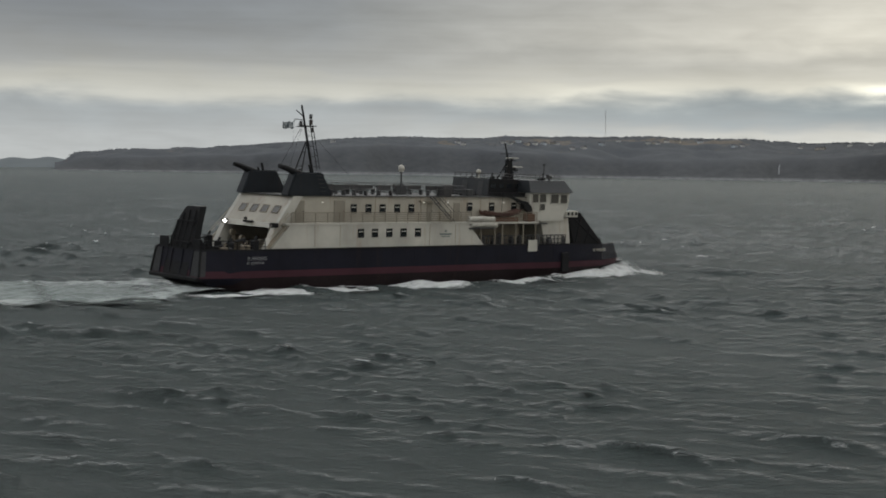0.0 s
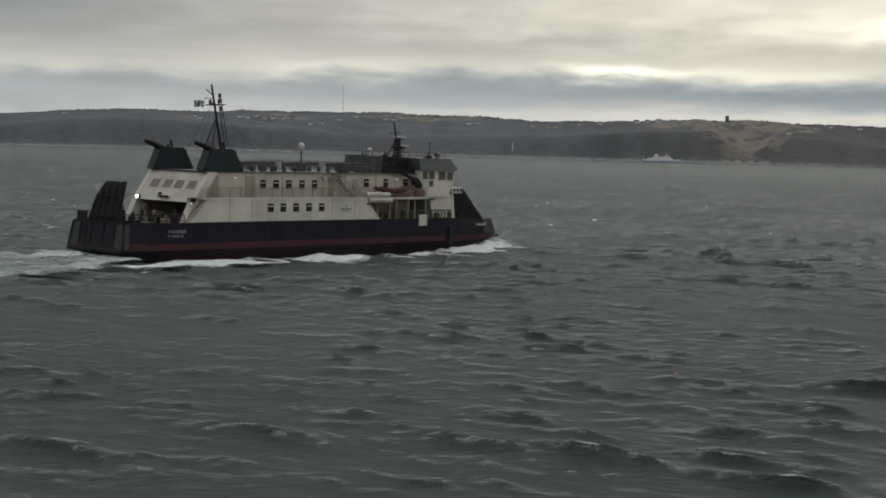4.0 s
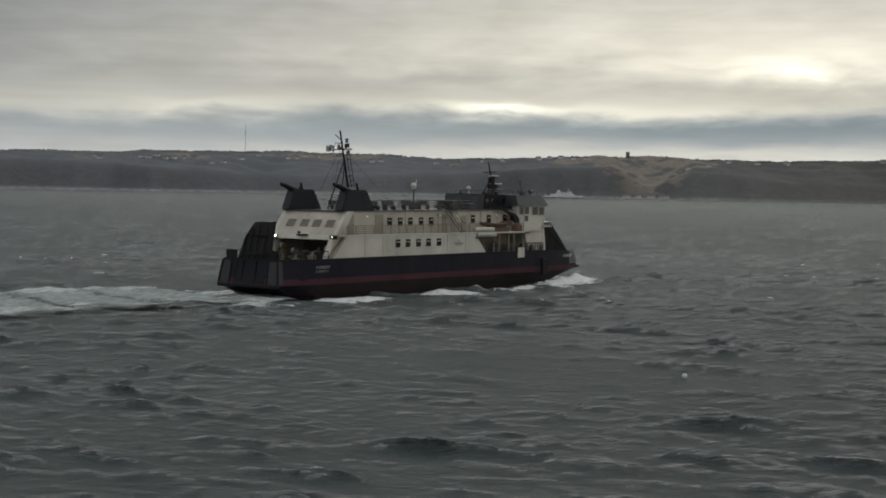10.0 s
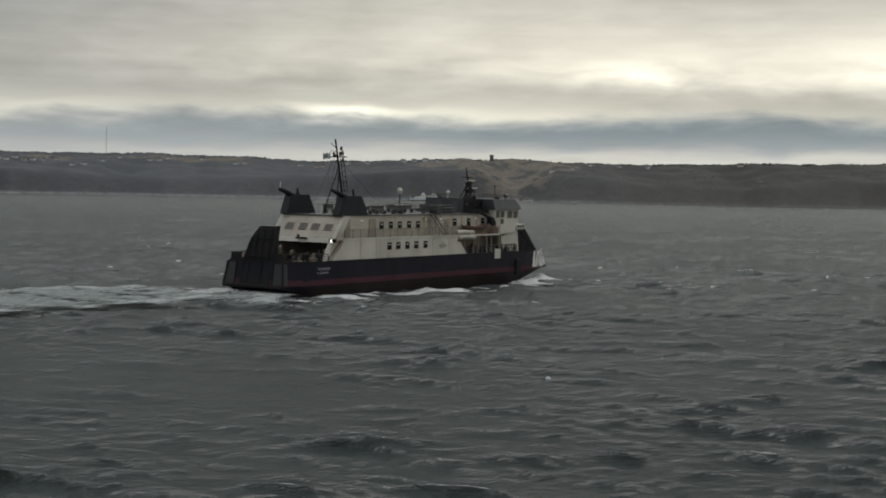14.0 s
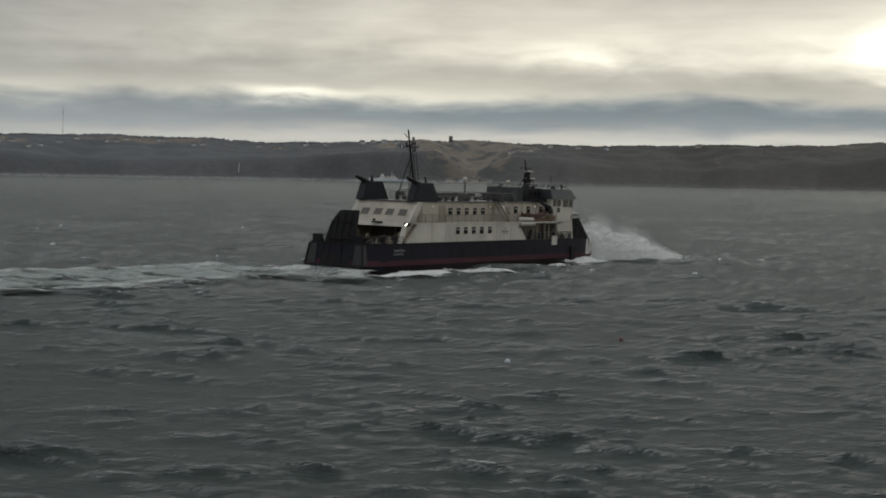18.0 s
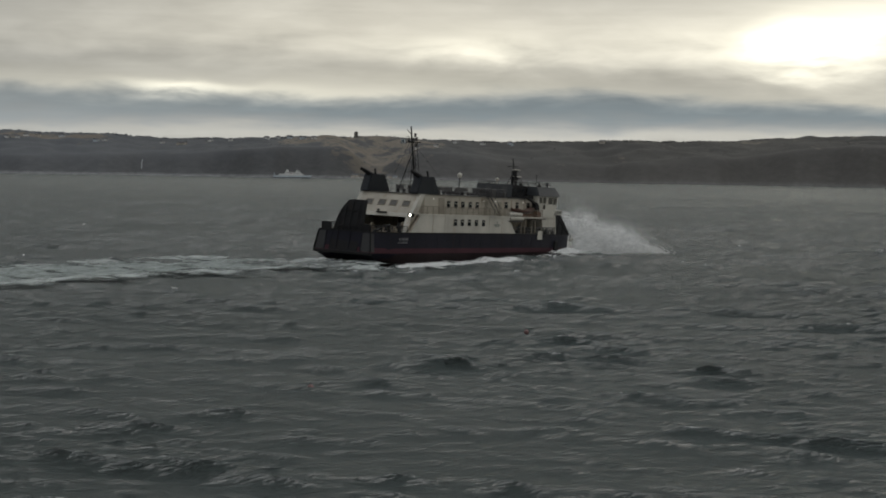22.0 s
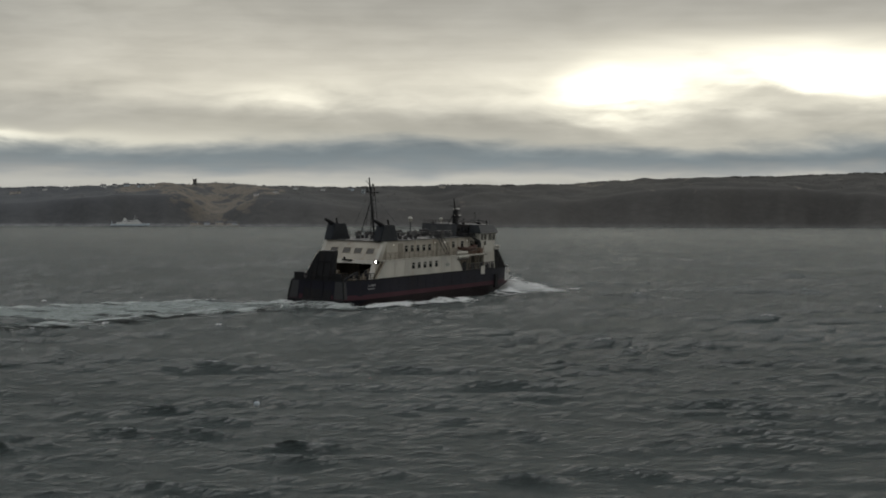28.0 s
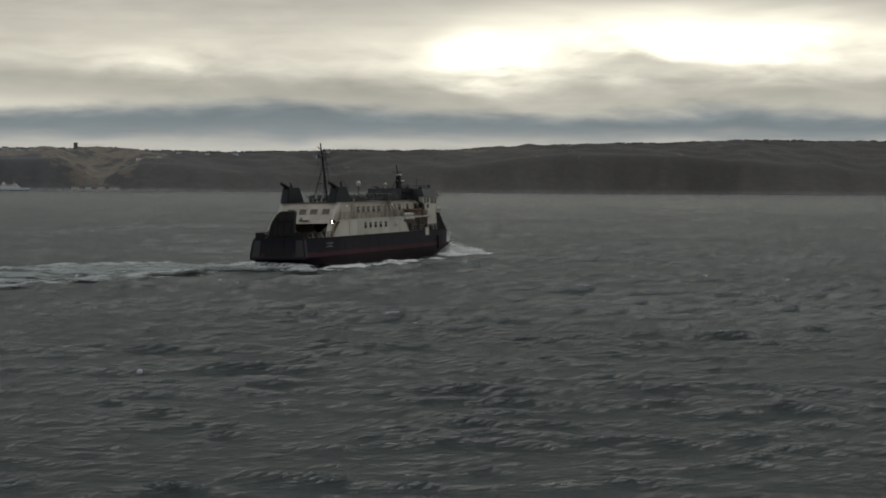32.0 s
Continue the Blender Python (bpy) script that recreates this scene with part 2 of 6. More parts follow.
def box(bm, x0, x1, y0, y1, z0, z1, bevel=0.0):
    vs = [bm.verts.new((x, y, z)) for x in (x0, x1) for y in (y0, y1) for z in (z0, z1)]
    fs = [bm.faces.new([vs[i] for i in q]) for q in ((0, 1, 3, 2), (4, 6, 7, 5), (0, 4, 5, 1), (2, 3, 7, 6), (0, 2, 6, 4), (1, 5, 7, 3))]
    if bevel:
        edges = list({e for f in fs for e in f.edges})
        bmesh.ops.bevel(bm, geom=edges, offset=bevel, segments=1, affect="EDGES")
    return bm


def prism(bm, profile, y0, y1):
    """A side profile of (x, z) drawn out from y0 to y1."""
    a = [bm.verts.new((x, y0, z)) for x, z in profile]
    b = [bm.verts.new((x, y1, z)) for x, z in profile]
    n = len(a)
    fs = [bm.faces.new(a), bm.faces.new(b[::-1])]
    for i in range(n):
        fs.append(bm.faces.new((a[i], b[i], b[(i + 1) % n], a[(i + 1) % n])))
    bmesh.ops.recalc_face_normals(bm, faces=fs)
    return bm


def tube(bm, p, q, r, r2=None, n=8):
    """A round bar from p to q."""
    p, q = Vector(p), Vector(q)
    r2 = r if r2 is None else r2
    side = (q - p).to_track_quat("Z", "Y").to_matrix()
    rings = []
    for c, rad in ((p, r), (q, r2)):
        rings.append([bm.verts.new(c + side @ Vector((rad * math.cos(k * math.tau / n), rad * math.sin(k * math.tau / n), 0))) for k in range(n)])
    for k in range(n):
        bm.faces.new((rings[0][k], rings[0][(k + 1) % n], rings[1][(k + 1) % n], rings[1][k]))
    bm.faces.new(rings[0][::-1])
    bm.faces.new(rings[1])
    return bm


def ball(bm, centre, r, squash=1.0, level=2):
    made = bmesh.ops.create_icosphere(bm, subdivisions=level, radius=r)["verts"]
    for v in made:
        v.co = Vector((v.co.x, v.co.y, v.co.z * squash)) + Vector(centre)
    return bm


def sheet_mesh(name, co, faces, material, smooth=True, attrs=()):
    """A large mesh from arrays: points (n, 3), quads or triangles (m, k)."""
    me = bpy.data.meshes.new(name)
    k = faces.shape[1]
    me.vertices.add(len(co))
    me.vertices.foreach_set("co", np.ascontiguousarray(co, np.float32).ravel())
    me.loops.add(faces.size)
    me.loops.foreach_set("vertex_index", faces.astype(np.int32).ravel())
    me.polygons.add(len(faces))
    me.polygons.foreach_set("loop_start", np.arange(0, faces.size, k, dtype=np.int32))
    me.update(calc_edges=True)
    me.polygons.foreach_set("use_smooth", np.full(len(faces), smooth))
    for key, values in attrs:
        a = me.attributes.new(key, "FLOAT", "POINT")
        a.data.foreach_set("value", np.ascontiguousarray(values, np.float32).ravel())
    me.materials.append(material)
    me.validate()
    return new(name, me)


def grid_faces(rows, cols):
    i = np.arange(rows - 1)[:, None] * cols + np.arange(cols - 1)[None]
    i = i.ravel()
    return np.stack([i, i + 1, i + cols + 1, i + cols], 1)


def smoothstep(a, b, v):
    u = np.clip((v - a) / (b - a), 0, 1)
    return u * u * (3 - 2 * u)


def ripple_field(x, y, seed, count=14, size=1.0):
    """Smooth random values near -1 to 1 over the plane, from a sum of waves."""
    rng = np.random.RandomState(seed)
    v = np.zeros_like(x)
    for k in range(count):
        a, L, p = rng.uniform(0, math.tau), size * rng.uniform(0.5, 2.0), rng.uniform(0, math.tau)
        v += np.sin((x * math.cos(a) + y * math.sin(a)) * math.tau / L + p)
    return v / math.sqrt(count / 2) * 0.6


# ---- sky ----
def sky_material():
    n = Nodes("overcast_clouds")
    az, el = n.attr("azimuth"), n.attr("height")
    comb = n.t.nodes.new("ShaderNodeCombineXYZ")
    n.put(comb.inputs[0], az)
    n.put(comb.inputs[1], el)
    v = comb.outputs[0]
    warp = n.noise(n.mapping(v, (0.11, 0.55, 1)), 1.0, 4, 0.5, 0.3)
    wisp = n.noise(n.mapping(v, (0.34, 1.3, 1), (3, 7, 0)), 1.0, 5, 0.52, 0.25)
    e = n.math("ADD", el, n.math("ADD", n.math("MULTIPLY", n.math("SUBTRACT", warp, 0.5), 1.5), n.math("MULTIPLY", n.math("SUBTRACT", wisp, 0.5), 0.9)))
    e12 = n.math("DIVIDE", e, 12.0)
    s = lambda *p: [(h / 12.0, c) for h, c in p]
    left = n.ramp(e12, *s((0, (.42, .435, .43)), (1.2, (.41, .425, .42)), (1.7, (.36, .38, .38)), (2.2, (.335, .36, .365)), (2.6, (.50, .50, .455)), (3.0, (.50, .495, .44)), (3.7, (.34, .345, .33)), (5.0, (.26, .27, .268)), (7.0, (.235, .25, .256)), (11, (.26, .275, .28))), ease="B_SPLINE")
    right = n.ramp(e12, *s((0, (.45, .45, .42)), (1.4, (.70, .68, .60)), (1.7, (.42, .43, .42)), (2.05, (.25, .29, .305)), (2.35, (.222, .265, .285)), (2.65, (.35, .375, .372)), (3.0, (.64, .61, .51)), (3.8, (.48, .465, .41)), (4.6, (.72, .685, .58)), (5.6, (.68, .645, .55)), (7.0, (.52, .50, .44)), (9, (.40, .39, .35))), ease="B_SPLINE")
    blend = n.math("SMOOTH_MIN", 1.0, n.math("MAXIMUM", 0.0, n.math("DIVIDE", n.math("ADD", az, 25.0), 27.0)), 0.1)
    col = n.mix(blend, left, right)
    streak = n.noise(n.mapping(v, (0.07, 2.4, 1), (11, 3, 0)), 1.0, 4, 0.55, 0.4)
    tone = n.math("ADD", n.math("MULTIPLY", n.math("SUBTRACT", streak, 0.5), 0.2), n.math("ADD", 0.62, n.math("ADD", n.math("MULTIPLY", wisp, 0.5), n.math("MULTIPLY", warp, 0.26))))

    def glow(a0, e0, sa, se, amp):
        u = n.math("POWER", n.math("DIVIDE", n.math("SUBTRACT", az, a0), sa), 2.0)
        w = n.math("POWER", n.math("DIVIDE", n.math("SUBTRACT", e, e0), se), 2.0)
        return n.math("MULTIPLY", n.math("EXPONENT", n.math("MULTIPLY", n.math("ADD", u, w), -1.0)), amp)

    total = None
    for g in ((17.5, 4.65, 1.6, 0.8, 1.7), (26.0, 5.2, 7.0, 0.95, 1.2), (17, 5.0, 7.0, 1.6, 0.25), (-1.0, 6.8, 7.0, 3.2, 0.075), (-33.0, 6.5, 9.0, 4.5, -0.055), (5.6, 4.5, 2.6, 0.6, 0.38), (-4.6, 2.85, 1.6, 0.24, 0.52), (-2.0, 2.95, 5.0, 0.28, 0.26), (-15.0, 2.9, 3.5, 0.25, 0.14), (24.0, 4.5, 1.8, 0.28, -0.55), (14.5, 3.3, 5.0, 0.4, -0.14)):
        k = glow(*g)
        total = k if total is None else n.math("ADD", total, k)
    warm = n.t.nodes.new("ShaderNodeVectorMath")
    warm.operation = "MULTIPLY"
    n.put(warm.inputs[0], n.math("MULTIPLY", total, n.math("ADD", 0.35, n.math("MULTIPLY", wisp, 1.3))))
    warm.inputs[1].default_value = (1.0, 0.95, 0.76)
    scl = n.t.nodes.new("ShaderNodeVectorMath")
    scl.operation = "SCALE"
    n.put(scl.inputs[0], col)
    n.put(scl.inputs["Scale"], tone)
    add = n.t.nodes.new("ShaderNodeVectorMath")
    n.put(add.inputs[0], scl.outputs[0])
    n.put(add.inputs[1], warm.outputs[0])
    em = n.t.nodes.new("ShaderNodeEmission")
    n.put(em.inputs["Color"], add.outputs[0])
    clear = n.t.nodes.new("ShaderNodeBsdfTransparent")
    mixs = n.t.nodes.new("ShaderNodeMixShader")
    n.put(mixs.inputs[0], n.ramp(n.math("DIVIDE", el, 24.0), (0.5, 0.0), (0.95, 1.0)))
    n.t.links.new(em.outputs[0], mixs.inputs[1])
    n.t.links.new(clear.outputs[0], mixs.inputs[2])
    o = n.t.nodes.new("ShaderNodeOutputMaterial")
    n.t.links.new(mixs.outputs[0], o.inputs["Surface"])
    return n.mat


def cloud_bank():
    az = np.linspace(-180, 180, 361)
    el = np.concatenate([np.linspace(-0.25, 10, 30), np.linspace(11, 24, 14)])
    A, E = np.meshgrid(az, el)
    a, e = np.radians(A), np.radians(E)
    co = np.stack([4900 * np.sin(a) * np.cos(e), 4900 * np.cos(a) * np.cos(e), 4900 * np.sin(e)], -1).reshape(-1, 3)
    # round the back the same cloud goes on, mirrored, with no seam
    turn = np.where(np.abs(A) > 90, np.sign(A) * 180 - A, A)
    return tagged(sheet_mesh("backdrop", co, grid_faces(len(el), len(az)), sky_material(), attrs=(("azimuth", turn), ("height", E))),
                  "grey overcast cloud bank, torn open and bright round the hidden sun", "sky", kind="structure")


clouds = cloud_bank()
clouds.location = EYE


# ---- sea ----
WIND = 254.0
TIDE = -0.6


# bands of waves: count, shortest and longest length, spread of direction, root mean square slope
BANDS = ((30, 5.0, 13.0, 13.0, 0.085), (90, 1.5, 5.0, 16.0, 0.205), (50, 0.7, 1.6, 26.0, 0.13))


def sea_waves(x, y):
    """Height of the sea, its sideways pull towards the crests, and how close the crests are to breaking."""
    rng = np.random.RandomState(5)
    h, px, py = np.zeros_like(x), np.zeros_like(x), np.zeros_like(x)
    slope = np.zeros_like(x)
    group = np.clip(1.0 + 0.22 * ripple_field(x, y, 21, 10, 45.0), 0.65, 1.4)
    for count, short, long, spread, steep in BANDS:
        for k in range(count):
            L = short * (long / short) ** rng.uniform(0, 1)
            a = radians(WIND + rng.normal(0, spread))
            w = math.tau / L
            amp = steep * math.sqrt(2 / count) / w * rng.uniform(0.6, 1.4)
            dx, dy = math.cos(a), math.sin(a)
            ph = (x * dx + y * dy) * w + rng.uniform(0, math.tau)
            s, c = np.sin(ph), np.cos(ph)
            h += amp * s
            px += dx * amp * c
            py += dy * amp * c
            if long > 2:
                slope += amp * w * s
    h, px, py, slope = h * group, px * group, py * group, slope * group
    # crests stand sharper than the troughs are deep, and lean down the wind
    h = h + 0.25 * np.maximum(h, 0) ** 2
    lean = 0.5 * h
    return h, px * 1.15 + lean * math.cos(radians(WIND)), py * 1.15 + lean * math.sin(radians(WIND)), slope


def sea_sheet():
    near = np.exp(np.concatenate([np.arange(math.log(14.0), math.log(150.0), 0.003), np.arange(math.log(150.0), math.log(2950.0), 0.0058)]))
    far = np.exp(np.linspace(math.log(3000.0), math.log(4860.0), 9))
    back = -np.exp(np.linspace(math.log(4600.0), math.log(4.0), 9))
    ys = np.concatenate([back, [2.0], near, far])
    mid = np.linspace(-1.06, 0.66, 800)
    out = np.array([8, 4, 2.4, 1.7, 1.25])
    ss = np.concatenate([-out, mid, out[::-1]])
    Y, S = np.meshgrid(ys, ss, indexing="ij")
    X = S * (np.maximum(Y, 0) * 1.0 + 62.0)
    X = np.clip(np.where(Y < 0, S * 62 * (1 - Y / 70), X), -4860, 4860)
    h, px, py, slope = sea_waves(X, Y)
    far_off = np.hypot(X, Y)
    # the sea runs higher away from the lee of the shore
    h = h * (0.85 + 0.55 * smoothstep(60, 320, far_off))
    fade = (1 - smoothstep(2700, 3000, far_off)) * ((S > -1.08) & (S < 0.68)) * (Y > 3)
    co = np.stack([X + px * fade, Y + py * fade, h * fade], -1).reshape(-1, 3)
    edge = float(np.percentile(slope[::7, ::7], 99.4))
    crest = np.clip((slope - edge) * 7.0, 0, 0.8) * fade * (1 - 0.7 * smoothstep(200, 500, far_off)) + 0.05
    return tagged(sheet_mesh("water", co, grid_faces(len(ys), len(ss)), SEA, attrs=(("crest", crest),)),
                  "choppy grey-green sea with small breaking crests", "sea", kind="structure")


sea = sea_sheet()


# ---- the far coast ----
SHORE = 2840.0
RIDGE = ((-33.3, .30), (-33.0, .36), (-32.3, .42), (-30.6, .56), (-28.8, .64), (-26.6, .76), (-24.2, .97), (-22.6, 1.10), (-20.9, 1.14), (-18.7, 1.13), (-17.3, 1.21), (-15.2, 1.23), (-12.3, 1.28),
         (-9.3, 1.22), (-7.4, 1.17), (-6.4, 1.09), (-4.3, 1.14), (-2.4, 1.24), (-0.6, 1.28), (0.8, 1.33), (2.6, 1.24), (5.2, 1.17), (7.3, 1.26), (10.6, 1.29), (13.5, 1.32), (14.5, 1.43),
         (16.7, 1.51), (20.7, 1.58), (23.9, 1.72), (28.7, 1.65), (42, 1.5))


def coast_point(az, u):
    """Place on the island: azimuth in degrees, u 0 at the tide line, 1 at the crest of the ridge, 2 far inland."""
    az, u = np.asarray(az, float), np.asarray(u, float)
    el = np.interp(az, [r[0] for r in RIDGE], [r[1] for r in RIDGE])
    d0 = SHORE + 45 * np.sin(az * 0.9 + 1) + 25 * np.sin(az * 2.3) + 3 * np.sin(az * 7.1)
    end = smoothstep(-33.4, -32.6, az)
    deep = 560 + 120 * np.sin(az * 0.5)
    d = d0 + deep * np.where(u < 1, u, 1 + (u - 1) * 1.5)
    top = 10.4 + (d0 + deep) * np.tan(np.radians(el))
    cliff = 0.42 + 0.2 * np.sin(az * 0.31 + 2) + 0.3 * (1 - smoothstep(-31, -25, az))
    gully = np.exp(-((az - 0.8) / 1.0) ** 2)
    cliff = cliff * (1 - 0.6 * gully)
    rise = cliff * smoothstep(0.0, 0.16, u) + (1 - cliff) * np.clip(u, 0, 1) ** (0.85 + 0.5 * gully)
    a = np.radians(az)
    x, y = d * np.sin(a), d * np.cos(a)
    bumps = ripple_field(x, y, 3, 16, 120.0) * 4.0 + ripple_field(x, y, 4, 16, 60.0) * 1.3 * smoothstep(0.1, 0.5, u)
    z = top * rise * np.where(u > 1, 1 - 0.25 * (u - 1), 1) * (0.35 + 0.65 * end) + bumps * smoothstep(0.06, 0.3, u) * np.where(u < 0.9, 1.0, 0.35)
    return np.stack([x, y, np.where(u <= 0, -3.0, z)], -1)


def meadow(az, u):
    """How far the ground is open grass instead of woods."""
    az = az + 0.4 * ripple_field(az * 60, u * 260, 31, 10, 80.0)
    west = np.interp(u, (0, 0.06, 0.14, 0.3, 0.6, 1.0), (0.5, 0.1, -0.8, -2.0, -2.7, -2.9))
    east = np.interp(u, (0, 0.06, 0.14, 0.35, 0.6, 1.0), (1.2, 1.6, 2.3, 3.3, 3.1, 2.5))
    m = 0.58 * smoothstep(west - 1.0, west + 0.8, az) * (1 - smoothstep(east - 0.6, east + 0.6, az)) * smoothstep(-0.05, 0.05, u)
    m = np.maximum(m, 0.75 * np.exp(-((az - 1.2 - 3.0 * (u - 0.2)) / 0.28) ** 2) * (1 - smoothstep(0.5, 0.8, u)))
    m = np.maximum(m, 1.0 * np.exp(-((az + 11.0) / 2.0) ** 4 - ((u - 0.78) / 0.10) ** 2))
    m = np.maximum(m, 1.1 * np.exp(-((az + 19.0) / 1.0) ** 2 - ((u - 0.45) / 0.06) ** 2))
    m = np.maximum(m, 1.0 * np.exp(-((az + 15.8) / 1.8) ** 2 - ((u - 0.75) / 0.10) ** 2))
    m = np.maximum(m, 0.6 * np.exp(-((az - 18.0) / 2.5) ** 2 - ((u - 0.8) / 0.05) ** 2))
    return m


def coast_material():
    n = Nodes("coast_ground")
    c = n.coords()
    patch = n.noise(c, 0.012, 5, 0.6)
    fine = n.noise(c, 0.09, 5, 0.65)
    rock = n.noise(n.mapping(c, (0.05, 0.05, 0.14)), 1.0, 5, 0.7)
    # haze put into the ground colours: bluer and paler towards the left
    clear_air = n.attr("clear_air")
    woods = n.mix(n.ramp(patch, (0.35, 0.0), (0.65, 1.0)), n.mix(clear_air, (0.065, 0.071, 0.081), (0.041, 0.040, 0.037)), n.mix(clear_air, (0.079, 0.084, 0.091), (0.052, 0.049, 0.044)))
    woods = n.mix(n.ramp(fine, (0.3, 0.0), (0.75, 0.5)), woods, n.mix(clear_air, (0.058, 0.064, 0.073), (0.037, 0.037, 0.035)))
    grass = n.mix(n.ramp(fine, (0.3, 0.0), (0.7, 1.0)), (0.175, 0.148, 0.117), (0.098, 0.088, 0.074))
    stone = n.mix(n.ramp(rock, (0.35, 0.0), (0.65, 1.0)), n.mix(clear_air, (0.050, 0.053, 0.058), (0.056, 0.053, 0.049)), n.mix(clear_air, (0.072, 0.075, 0.079), (0.074, 0.070, 0.065)))
    field = n.noise(n.mapping(c, (0.020, 0.008, 0.05)), 1.0, 4, 0.6, 0.6)
    m = n.ramp(n.math("ADD", n.attr("meadow"), n.math("ADD", n.math("MULTIPLY", n.math("SUBTRACT", field, 0.5), 2.4), n.math("MULTIPLY", n.math("SUBTRACT", fine, 0.5), 1.0))), (0.40, 0.0), (0.54, 1.0))
    col = n.mix(n.attr("stone"), n.mix(m, woods, grass), stone)
    col = n.mix(n.math("MULTIPLY", n.attr("tide"), n.ramp(fine, (0.35, 0.35), (0.6, 1.0))), col, (0.25, 0.257, 0.257))
    return n.surface(col, 0.95, 0.0, n.bump(fine, 0.25, 4.0))


def coast():
    az = np.arange(-33.4, 42.0, 0.075)
    u = np.concatenate([[-0.03, 0.0, 0.012, 0.03], np.linspace(0.05, 0.2, 8), np.linspace(0.23, 1.0, 30), [1.1, 1.3, 1.7, 2.2]])
    U, A = np.meshgrid(u, az, indexing="ij")
    co = coast_point(A, U)
    rough = ripple_field(co[..., 0], co[..., 1], 9, 12, 40.0)
    stone = (1 - smoothstep(0.05, 0.2, U + 0.012 * rough)) * (1 - np.clip(1.3 * meadow(A, U), 0, 0.9))
    return tagged(sheet_mesh("ground", co.reshape(-1, 3), grid_faces(len(u), len(az)), coast_material(), attrs=(("meadow", meadow(A, U)), ("stone", stone), ("clear_air", smoothstep(-12, 12, A)), ("tide", (1 - smoothstep(0.008, 0.02, U)) * (1 - 0.7 * smoothstep(-3, 9, A))))),
                  "wooded island with dark cliffs and dry brown meadows", "land", kind="structure")


island = coast()


def far_shore():
    az = np.arange(-62, -32.0, 0.2)
    u = np.array([-0.02, 0, 0.3, 1.0, 1.5])
    U, A = np.meshgrid(u, az, indexing="ij")
    a = np.radians(A)
    d = 4550 + 150 * U
    z = np.where(U <= 0, -3, (12 + 16 * np.abs(np.sin(A * 0.7)) ** 0.5 + 3 * np.sin(A * 5)) * np.minimum(U * 1.3, 1))
    co = np.stack([d * np.sin(a), d * np.cos(a), z], -1).reshape(-1, 3)
    n = Nodes("far_shore_ground")
    mat = n.surface(n.mix(n.noise(n.coords(), 0.01, 4), (0.16, 0.18, 0.19), (0.22, 0.24, 0.25)), 0.95)
    return tagged(sheet_mesh("far_shore", co, grid_faces(len(u), len(az)), mat, attrs=()), "low pale headland on the horizon", "land", kind="structure")


far_shore()


LETTER = paint("worn_white_lettering", (0.24, 0.24, 0.24), 0.6, (0.06, 0.05, 0.05), 0.6)


# ---- the ferry: x forward, y to port, z up from the keel line near the sea ----
def hull_outline(z):
    """Plan of the hull at height z, starboard stern corner first, round by the bow."""
    stern = float(np.interp(z, (-1.5, 0.4, 1.35, 3.9), (-16.0, -18.8, -20.8, -20.4)))
    bow = float(np.interp(z, (-1.5, 0.4, 1.6, 3.9), (26.5, 29.6, 33.1, 31.9)))
    half = float(np.interp(z, (-1.5, 0.4, 1.4, 3.9), (4.3, 4.95, 5.15, 5.15)))
    nose = float(np.interp(z, (-1.5, 0.4, 1.6, 3.9), (0.7, 1.5, 2.5, 2.6)))
    knee = float(np.interp(z, (-1.5, 1.6, 3.9), (15.0, 22.5, 23.6)))
    tail = float(np.interp(z, (-1.5, 1.4, 3.9), (3.4, 4.1, 3.6)))
    side = [(stern, -tail), (stern + 0.5, -tail - 0.25), (-16.6, -half), (-10.0, -half), (0.0, -half), (10.0, -half), (knee, -half),
            (knee + (bow - knee) * 0.55, -half + (half - nose) * 0.27), (bow - 0.35, -nose - 0.1), (bow, -nose + 0.35)]
    return side + [(x, -y) for x, y in reversed(side)]


def sheer(x):
    return 3.9 - 0.4 * max(0.0, (x - 22) / 10) ** 1.3


def shell(levels, lift=0.0, proud=0.0):
    """A strip of the hull's skin between heights, joined at both ends."""
    bm = fresh()
    loops = []
    for z in levels:
        pts = hull_outline(z)
        row = []
        for x, y in pts:
            zz = min(z, sheer(x)) if z > 3 else z
            row.append(bm.verts.new((x + math.copysign(proud, x - 5), y + math.copysign(proud, y), zz + lift)))
        loops.append(row)
    for a, b in zip(loops, loops[1:]):
        for k in range(len(a)):
            j = (k + 1) % len(a)
            bm.faces.new((a[k], a[j], b[j], b[k])).smooth = True
    return bm, loops


def window_unit(parent, w, h, material=GLASS, rim=BLACK, bars=1):
    """A ship's window in the xz plane, its outside towards -y: frame and panes."""
    bm = fresh()
    t = 0.05
    box(bm, -w / 2 - t, w / 2 + t, -0.05, 0.03, h / 2, h / 2 + t)
    box(bm, -w / 2 - t, w / 2 + t, -0.05, 0.03, -h / 2 - t, -h / 2)
    box(bm, -w / 2 - t, -w / 2, -0.05, 0.03, -h / 2, h / 2)
    box(bm, w / 2, w / 2 + t, -0.05, 0.03, -h / 2, h / 2)
    frame_ob = part("window", bm, rim, parent)
    if bars:
        part("glazing_bar", box(fresh(), -w / 2, w / 2, -0.045, 0.03, h * 0.14, h * 0.25), WHITE, frame_ob)
    part("pane", box(fresh(), -w / 2, w / 2, -0.02, 0.01, -h / 2, h / 2), material, frame_ob)
    return frame_ob


